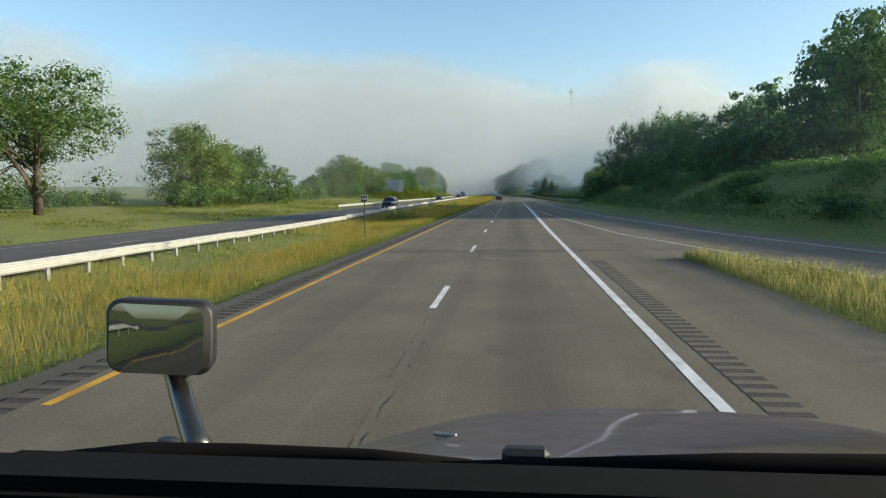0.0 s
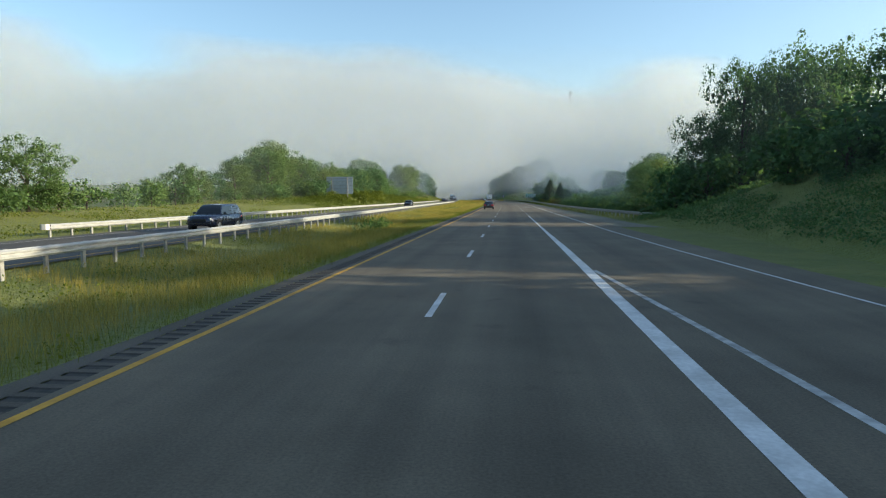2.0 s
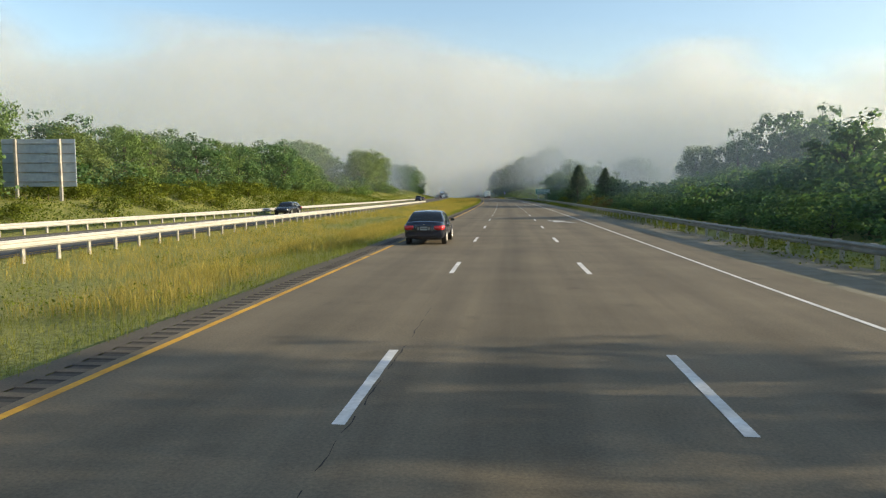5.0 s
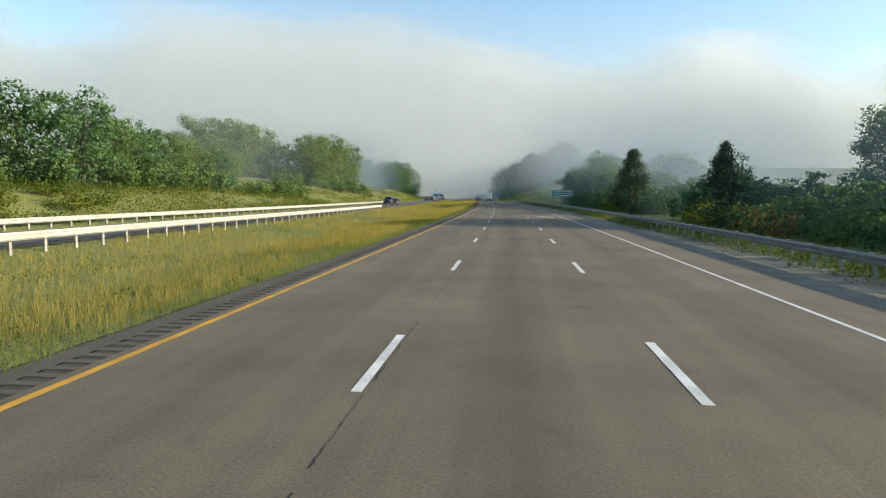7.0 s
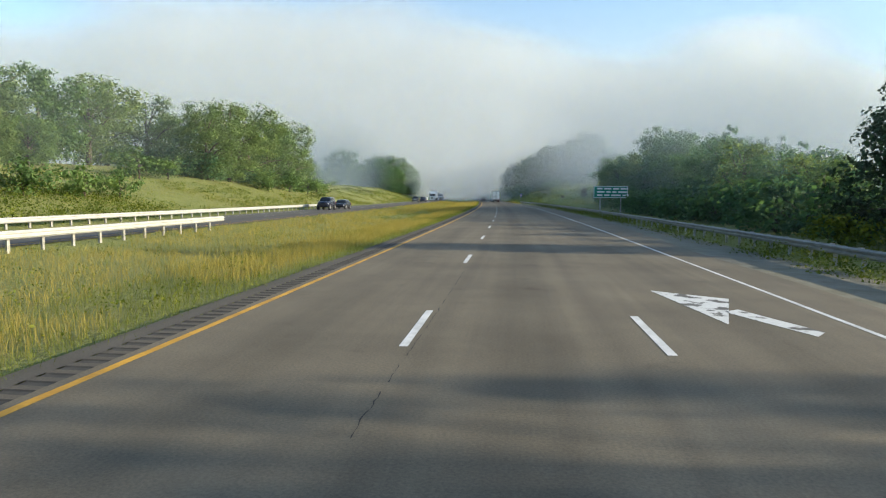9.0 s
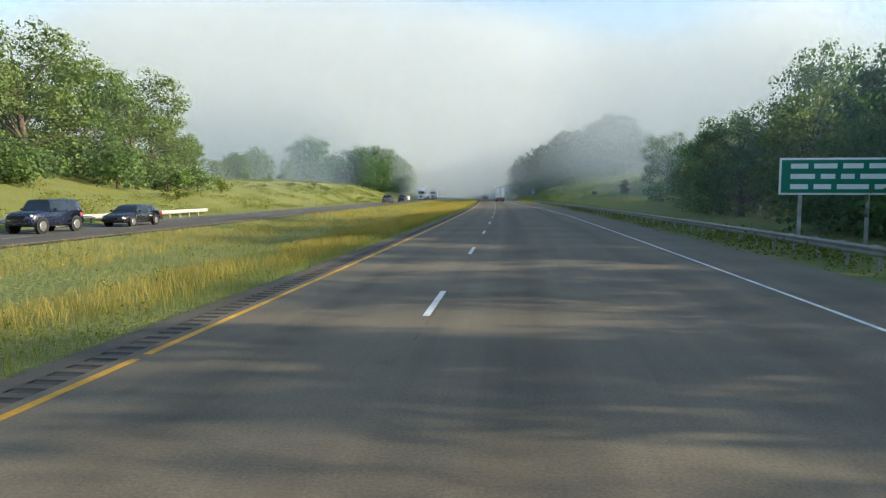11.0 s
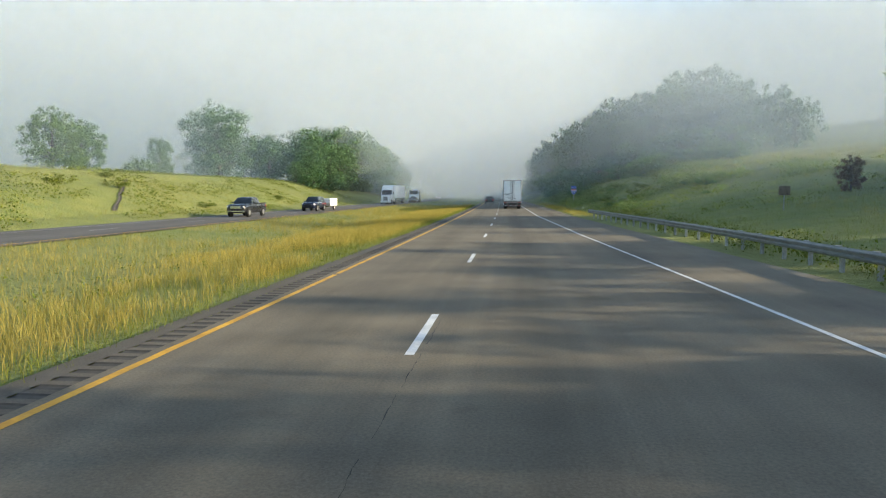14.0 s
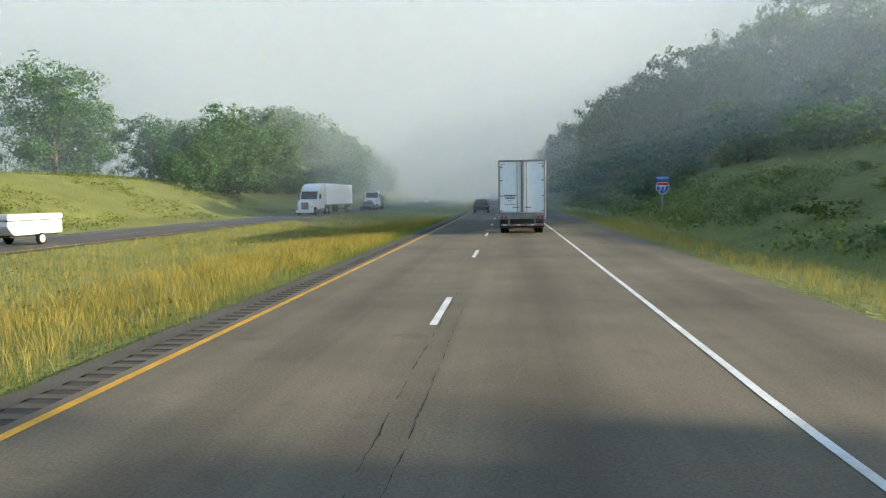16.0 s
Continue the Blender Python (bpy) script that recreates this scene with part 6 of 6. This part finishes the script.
def box_trailer(m):
    """The white box trailer ahead, rear doors towards the camera; its rear face is at y = 0."""
    r = thing("box_trailer", "white box trailer with two rear doors and a rear guard", "trailer", m)
    w, z0, z1, L = 1.30, 1.10, 4.07, 14.6
    part("box", box_bm((2 * w - 0.02, L - 0.1, z1 - z0 - 0.02), (0, L / 2 + 0.06, (z0 + z1) / 2), 0.03), WHITE_PANEL, r, "white panelled box")
    bm = box_bm((2 * w, 0.10, 0.10), (0, 0.03, z1 - 0.05), 0.012)
    for sx in (-1, 1):
        box_bm((0.09, 0.10, z1 - z0), (sx * (w - 0.045), 0.03, (z0 + z1) / 2), 0.012, None, bm)
    box_bm((2 * w, 0.12, 0.16), (0, 0.03, z0 - 0.02), 0.012, None, bm)
    part("rear_frame", bm, STEEL_MID, r, "grey steel rear frame")
    for sx in (-1, 1):
        d = part("rear_door", box_bm((w - 0.12, 0.05, z1 - z0 - 0.20), (sx * (w / 2 - 0.045), 0.02, (z0 + z1) / 2 + 0.01), 0.012), WHITE_PANEL, r, "white rear door")
        for k, x in enumerate((0.10, 0.26)):
            part("lock_rod", tube_bm([(sx * x, -0.035, z0 + 0.04), (sx * x, -0.035, z1 - 0.08)], [0.017, 0.017], 8), STEEL_MID, d, "steel lock rod")
        part("seal", box_bm((0.03, 0.03, z1 - z0 - 0.2), (sx * 0.03, 0.0, (z0 + z1) / 2), 0.004), BLACK, d)
        part("lock_handle", box_bm((0.34, 0.03, 0.035), (sx * 0.34, -0.05, z0 + 0.37), 0.008), STEEL_DARK, d)
        for z in (z0 + 0.18, z0 + 1.0, z0 + 1.85, z1 - 0.38):
            part("hinge", box_bm((0.20, 0.03, 0.06), (sx * (w - 0.14), -0.012, z), 0.008), STEEL_MID, d)
        part("corner_mark", box_bm((0.26, 0.006, 0.03), (sx * (w - 0.26), -0.009, z1 - 0.22), 0), STEEL_MID, d)
        part("corner_mark", box_bm((0.03, 0.006, 0.28), (sx * (w - 0.16), -0.009, z1 - 0.36), 0), STEEL_MID, d)
    left = [c for c in r.children if c.name.startswith("rear_door")][0]
    for count, z in ((9, 1.02), (7, 0.88)):  # two rows of lettering
        bm = bmesh.new()
        for k in range(count):
            box_bm((0.055, 0.006, 0.095), (-0.66 + 0.078 * (k - (count - 1) / 2), -0.010, z0 + z), 0, None, bm)
        part("lettering", bm, BLACK, left)
    bm = bmesh.new()
    words("unit_number", "771", 0.20, BLACK, left, (-0.64, -0.010, z0 + 0.68))
    box_bm((0.62, 0.006, 0.02), (-0.66, -0.010, z0 + 0.53), 0, None, bm)
    part("lettering", bm, BLACK, left)
    # light bar, bumper and rear guard
    part("lamp_bar", box_bm((2 * w, 0.12, 0.20), (0, 0.04, z0 - 0.18), 0.015), STEEL_MID, r, "grey lamp bar")
    for sx in (-1, 1):
        for k in range(2):
            x = sx * (w - 0.20 - 0.20 * k)
            part("tail_lamp", tube_bm([(x, -0.015, z0 - 0.18), (x, -0.045, z0 - 0.18)], [0.065, 0.058], 14), LAMP_RED, r, "round red tail lamp")
    for x in (-0.12, 0, 0.12):
        part("marker_lamp", box_bm((0.07, 0.03, 0.03), (x, -0.03, z0 - 0.18), 0.008), LAMP_RED, r)
    part("rear_guard", box_bm((2.30, 0.10, 0.11), (0, 0.05, 0.50), 0.015), STEEL_MID, r, "weathered rear guard bar")
    for k in range(6):
        part("guard_stripe", box_bm((0.18, 0.012, 0.05), (-0.95 + 0.38 * k, -0.004, 0.50), 0.003), LAMP_RED if k % 2 else SIGN_WHITE, r)
    # black panel filling the recess between the guard uprights
    part("splash_board", box_bm((1.25, 0.03, 0.36), (0, 0.16, 0.78), 0.01), BLACK, r, "black panel in the recess between the guard uprights")
    for sx in (-1, 1):
        part("lamp_box", box_bm((0.40, 0.10, 0.22), (sx * 0.98, 0.05, 0.76), 0.02), STEEL_DARK, r)
    for x in (-0.72, 0.72):
        part("guard_upright", box_bm((0.12, 0.09, 0.48), (x, 0.06, 0.76), 0.012), STEEL_MID, r)
    for sx in (-1, 1):
        part("mud_flap", box_bm((0.60, 0.02, 0.62), (sx * 0.93, 0.55, 0.60), 0.006), BLACK, r)
    part("underbody", box_bm((1.7, 8.5, 0.22), (0, 7.0, 0.92), 0.02), STEEL_DARK, r)
    dual_axle(r, 1.25)
    dual_axle(r, 2.5)
    for sx in (-1, 1):
        part("side_skirt", box_bm((0.04, 6.2, 0.65), (sx * (w - 0.06), 7.8, 0.78), 0.01), WHITE_PANEL, r)
        wheel(r, sx * 1.05, 15.2, 0.5, 0.28, STEEL_MID)
        wheel(r, sx * 1.05, 19.6, 0.5, 0.28, STEEL_MID)
    part("tractor_chassis", box_bm((1.0, 7.6, 0.30), (0, 17.0, 0.85), 0.02), STEEL_DARK, r)
    part("tractor_cab", prism_bm([(15.2, 0.9), (20.6, 0.9), (20.6, 1.9), (18.3, 2.1), (17.6, 3.6), (15.2, 3.9)], 0, -1.2, 1.2, None, 0.08), WHITE_CAB, r)
    part("cab_mirror", box_bm((0.16, 0.22, 0.62), (-1.46, 17.9, 2.45), 0.04), BLACK, r)
    return r


box_trailer(on_road(514.3, 0.40, 0))


def tractor(m, label, box=0.0, tank=False):
    """An oncoming lorry along +y, front at y = 0: cab with screen, grille, lamps, and a box or tank behind."""
    r = thing("oncoming_lorry", label, "lorry", m)
    part("hood", prism_bm([(0, 0.55), (0, 1.55), (-0.25, 1.80), (-1.9, 2.0), (-1.9, 0.55)], 0, -0.95, 0.95, None, 0.10), WHITE_CAB, r)
    side = [(-1.75, 0.7), (-1.75, 2.0), (-2.35, 2.85), (-2.6, 3.0), (-3.8, 3.05), (-3.8, 0.7)] if tank else [(-1.75, 0.7), (-1.75, 2.0), (-2.35, 2.85), (-2.9, 3.55), (-3.8, 3.95), (-5.0, 3.95), (-5.0, 0.7)]
    part("cab", prism_bm(side, 0, -1.22, 1.22, None, 0.12), WHITE_CAB, r)
    part("sun_visor", box_bm((2.1, 0.22, 0.06), (0, -2.30, 2.93), 0.01, (-20, 0, 0)), BLACK, r)
    part("windscreen", prism_bm([(-1.76, 2.02), (-1.70, 2.02), (-2.28, 2.86), (-2.34, 2.86)], 0, -1.06, 1.06), GLASS_DARK, r, "dark windscreen")
    part("grille", box_bm((0.95, 0.05, 1.0), (0, 0.01, 1.10), 0.04), STEEL_MID, r, "grey metal grille")
    for k in range(6):
        part("grille_bar", box_bm((0.04, 0.03, 0.92), (-0.38 + 0.152 * k, 0.035, 1.10), 0.005), BLACK, r)
    part("bumper", box_bm((2.30, 0.22, 0.42), (0, 0.02, 0.50), 0.08, None, None, 2), WHITE_CAB, r)
    for sx in (-1, 1):
        part("headlamp", box_bm((0.34, 0.16, 0.24), (sx * 0.88, -0.02, 1.02), 0.05, None, None, 2), LAMP_CLEAR, r, "bright headlamp")
        part("side_window", box_bm((0.02, 0.9, 0.6), (sx * 1.225, -2.75, 2.35), 0.01), GLASS_DARK, r)
        part("wing_mirror", box_bm((0.14, 0.14, 0.55), (sx * 1.42, -1.9, 2.30), 0.04), BLACK, r)
        part("mirror_arm", tube_bm([(sx * 1.2, -2.0, 2.1), (sx * 1.42, -1.9, 2.1)], [0.02, 0.02], 6), BLACK, r)
        part("exhaust_stack", tube_bm([(sx * 1.1, -5.15, 1.0), (sx * 1.1, -5.15, 3.9)], [0.07, 0.07], 8), CHROME, r)
        part("fuel_tank", tube_bm([(sx * 0.95, -2.9, 0.65), (sx * 0.95, -4.6, 0.65)], [0.30, 0.30], 14), CHROME, r)
        wheel(r, sx * 1.05, -1.0, 0.5, 0.28, STEEL_MID)
    part("chassis", box_bm((1.0, 8.2, 0.28), (0, -4.2, 0.80), 0.02), STEEL_DARK, r)
    for y in (-5.9, -7.2):
        dual_axle(r, y)
    if box:
        part("cargo_box", box_bm((2.6, box, 2.85), (0, -5.5 - box / 2, 2.62), 0.03), WHITE_PANEL, r, "white cargo box")
        part("side_mark", box_bm((0.006, 0.8, 0.9), (1.304, -8.5, 3.1), 0.0), STEEL_DARK, r)
        part("box_rail", box_bm((2.62, box, 0.10), (0, -5.5 - box / 2, 1.20), 0.01), STEEL_MID, r)
        for y in (-5.5 - box + 1.3, -5.5 - box + 2.6):
            dual_axle(r, y)
    if tank:
        part("tank", tube_bm([(0, -4.3, 2.25), (0, -4.5, 2.25), (0, -9.4, 2.25), (0, -9.6, 2.25)], [0.75, 1.1, 1.1, 0.75], 20), CHROME, r, "shiny tank", True)
        for y in (-6.2, -7.9):
            part("tank_cradle", box_bm((1.6, 0.16, 0.5), (0, y, 1.15), 0.02), STEEL_DARK, r)
    return r


tractor(on_road(558.8, -25.6, 0, 180), "white articulated lorry with a box trailer and sleeper cab", 15.2)
tractor(on_road(590, -23.6, 0, 180), "white short lorry with a shiny tank", 0, True)


# ---- the lorry whose driver's seat the walk starts from ----
def own_lorry(m):
    """Bonnet, cowl, wiper, fender mirror and an open cab shell; the eye is over x = 0, y = 0."""
    r = thing("maroon_lorry", "maroon long-nosed lorry with a black hood mirror", "lorry", m)
    cx = 0.46
    secs = []
    for y, w, zt, drop in ((1.02, 1.16, 1.72, 0.14), (1.25, 1.16, 1.675, 0.15), (1.5, 1.15, 1.615, 0.16), (1.8, 1.13, 1.545, 0.17), (2.1, 1.10, 1.475, 0.18), (2.32, 1.07, 1.42, 0.20), (2.48, 1.02, 1.345, 0.20), (2.58, 0.96, 1.22, 0.18), (2.62, 0.93, 1.0, 0.10)):
        row = []
        for k in range(-10, 11):
            q = k / 10
            bulge = 0.022 * math.exp(-((abs(q) - 0.52) / 0.10) ** 2)
            row.append((cx + w * q, y, zt - drop * abs(q) ** 2.6 + bulge * (1 - (y - 1.02) / 1.8)))
        row += [(cx + w * 1.01, y, 0.75), (cx - w * 1.01, y, 0.75)]
        secs.append(row)
    part("hood", loft_bm(secs), MAROON, r, "maroon painted hood", True)
    # pale rod standing for a small bright reflection on the hood
    part("hood_latch", tube_bm([(-0.20, 1.66, 1.557), (-0.14, 1.62, 1.568)], [0.006, 0.005], 6), STEEL_MID, r)
    for sx in (-1, 1):
        part("fender", prism_bm([(1.2, 0.75), (2.55, 0.75), (2.5, 1.0), (2.2, 1.22), (1.5, 1.26), (1.2, 1.2)], 0, cx + sx * 1.02, cx + sx * 1.28, None, 0.04), MAROON, r)
        wheel(r, cx + sx * 1.05, 1.85, 0.5, 0.28, STEEL_MID)
    part("bumper", box_bm((2.45, 0.25, 0.40), (cx, 2.72, 0.55), 0.06, None, None, 2), CHROME, r)
    part("grille", box_bm((1.1, 0.06, 0.42), (cx, 2.64, 0.80), 0.03), CHROME, r)
    # cowl, dashboard top and wiper
    part("cowl", prism_bm([(0.74, 1.55), (0.70, 1.845), (0.84, 1.824), (1.00, 1.75), (1.04, 1.55)], 0, cx - 1.18, cx + 1.18, None, 0.02), DASH, r, "black cowl panel")
    part("dashboard", prism_bm([(0.30, 1.30), (0.34, 1.72), (0.55, 1.835), (0.70, 1.825), (0.72, 1.30)], 0, cx - 1.18, cx + 1.18, None, 0.03), DASH, r, "black dashboard")
    w = part("wiper", tube_bm([(-0.66, 0.86, 1.79), (-0.535, 0.90, 1.792), (-0.40, 0.92, 1.796), (-0.2, 0.93, 1.792), (-0.06, 0.93, 1.782)], [0.022, 0.024, 0.014, 0.011, 0.010], 8), DASH, r, "black wiper arm", True)
    part("wiper_pivot", tube_bm([(-0.535, 0.93, 1.73), (-0.52, 0.93, 1.785), (-0.517, 0.93, 1.808)], [0.028, 0.022, 0.016], 10), BLACK, w, "", True)
    part("wiper_blade", box_bm((0.42, 0.02, 0.02), (-0.30, 0.955, 1.768), 0.005), BLACK, w)
    w = part("wiper", tube_bm([(-0.10, 0.92, 1.780), (0.30, 0.93, 1.796), (0.85, 0.94, 1.798), (1.50, 0.95, 1.792)], [0.012, 0.016, 0.022, 0.014], 8), DASH, r, "black wiper arm", True)
    part("wiper_blade", box_bm((0.95, 0.022, 0.03), (0.62, 0.96, 1.776), 0.006), BLACK, w)
    for x in (0.02, 0.62, 1.05):
        part("blade_clip", box_bm((0.07, 0.03, 0.035), (x, 0.955, 1.785), 0.008), BLACK, w)
    # fender mirror on its post
    post = part("mirror_post", tube_bm([(-0.815, 1.62, 1.49), (-0.84, 1.645, 1.525), (-0.925, 1.755, 1.585), (-1.04, 1.90, 1.70)], [0.045, 0.034, 0.033, 0.033], 16), POST_METAL, r, "dark metal mirror post", True)
    part("post_foot", tube_bm([(-0.80, 1.61, 1.485), (-0.80, 1.615, 1.515)], [0.075, 0.055], 14), BLACK, post, "", True)
    outline = []
    W2, H2, rad = 0.148, 0.106, 0.042
    for sx, sz, a0 in ((1, 1, 0), (-1, 1, 90), (-1, -1, 180), (1, -1, 270)):
        for k in range(6):
            a = radians(a0 + 18 * k)
            outline.append((sx * (W2 - rad) + rad * math.cos(a), sz * (H2 - rad) + rad * math.sin(a)))
    tilt = Matrix.Translation((-1.012, 1.79, 1.770)) @ Euler((radians(1), radians(3), radians(7))).to_matrix().to_4x4()

    def ring_of(scale, y):
        return [tuple(tilt @ Vector((x * scale, y, z * scale))) for x, z in outline]

    part("mirror_housing", loft_bm([ring_of(1.0, 0.0), ring_of(1.03, 0.012), ring_of(1.0, 0.06), ring_of(0.86, 0.12), ring_of(0.5, 0.155)]), BLACK, r, "black plastic mirror housing", True)
    bm = bmesh.new()
    rows = []
    for k in range(9):
        f = k / 8 * 0.93
        rows.append([bm.verts.new(tilt @ Vector((x * f, -0.024 - 0.07 * x * f + 0.07 * z * f + 0.22 * ((x * f) ** 2 + (z * f) ** 2), z * f))) for x, z in outline])
    for a, c in zip(rows[1:], rows[2:]):
        for k in range(len(a)):
            bm.faces.new((a[k], a[(k + 1) % len(a)], c[(k + 1) % len(a)], c[k]))
    bm.faces.new(rows[1])
    bmesh.ops.delete(bm, geom=rows[0], context="VERTS")
    part("mirror_glass", bm, MIRROR, r, "slightly domed mirror glass", True)
    # cab behind the eye, open where the windscreen is
    for sx in (-1, 1):
        part("door", box_bm((0.08, 1.5, 1.05), (cx + sx * 1.16, 0.0, 1.25), 0.02), MAROON, r)
        part("door_pillar", tube_bm([(cx + sx * 1.16, 0.36, 1.75), (cx + sx * 1.10, 0.05, 2.78)], [0.05, 0.05], 8), BLACK, r)
    part("cab_roof", box_bm((2.36, 1.6, 0.08), (cx, -0.50, 2.80), 0.03), MAROON, r)
    part("cab_back", box_bm((2.36, 0.08, 2.0), (cx, -1.28, 1.78), 0.02), MAROON, r)
    part("cab_floor", box_bm((2.30, 2.0, 0.10), (cx, -0.25, 0.75), 0.02), BLACK, r)
    # unseen box added behind the cab to give the mirror a dark reflection
    part("sleeper", box_bm((2.4, 2.2, 2.3), (cx, -2.45, 2.0), 0.05), MAROON, r)
    part("chassis", box_bm((0.95, 5.0, 0.28), (cx, -0.2, 0.62), 0.02), STEEL_DARK, r)
    for sx in (-1, 1):
        wheel(r, cx + sx * 0.98, -1.9, 0.5, 0.5, STEEL_MID)
    return r


own_lorry(on_road(0.4, -0.05, 0))
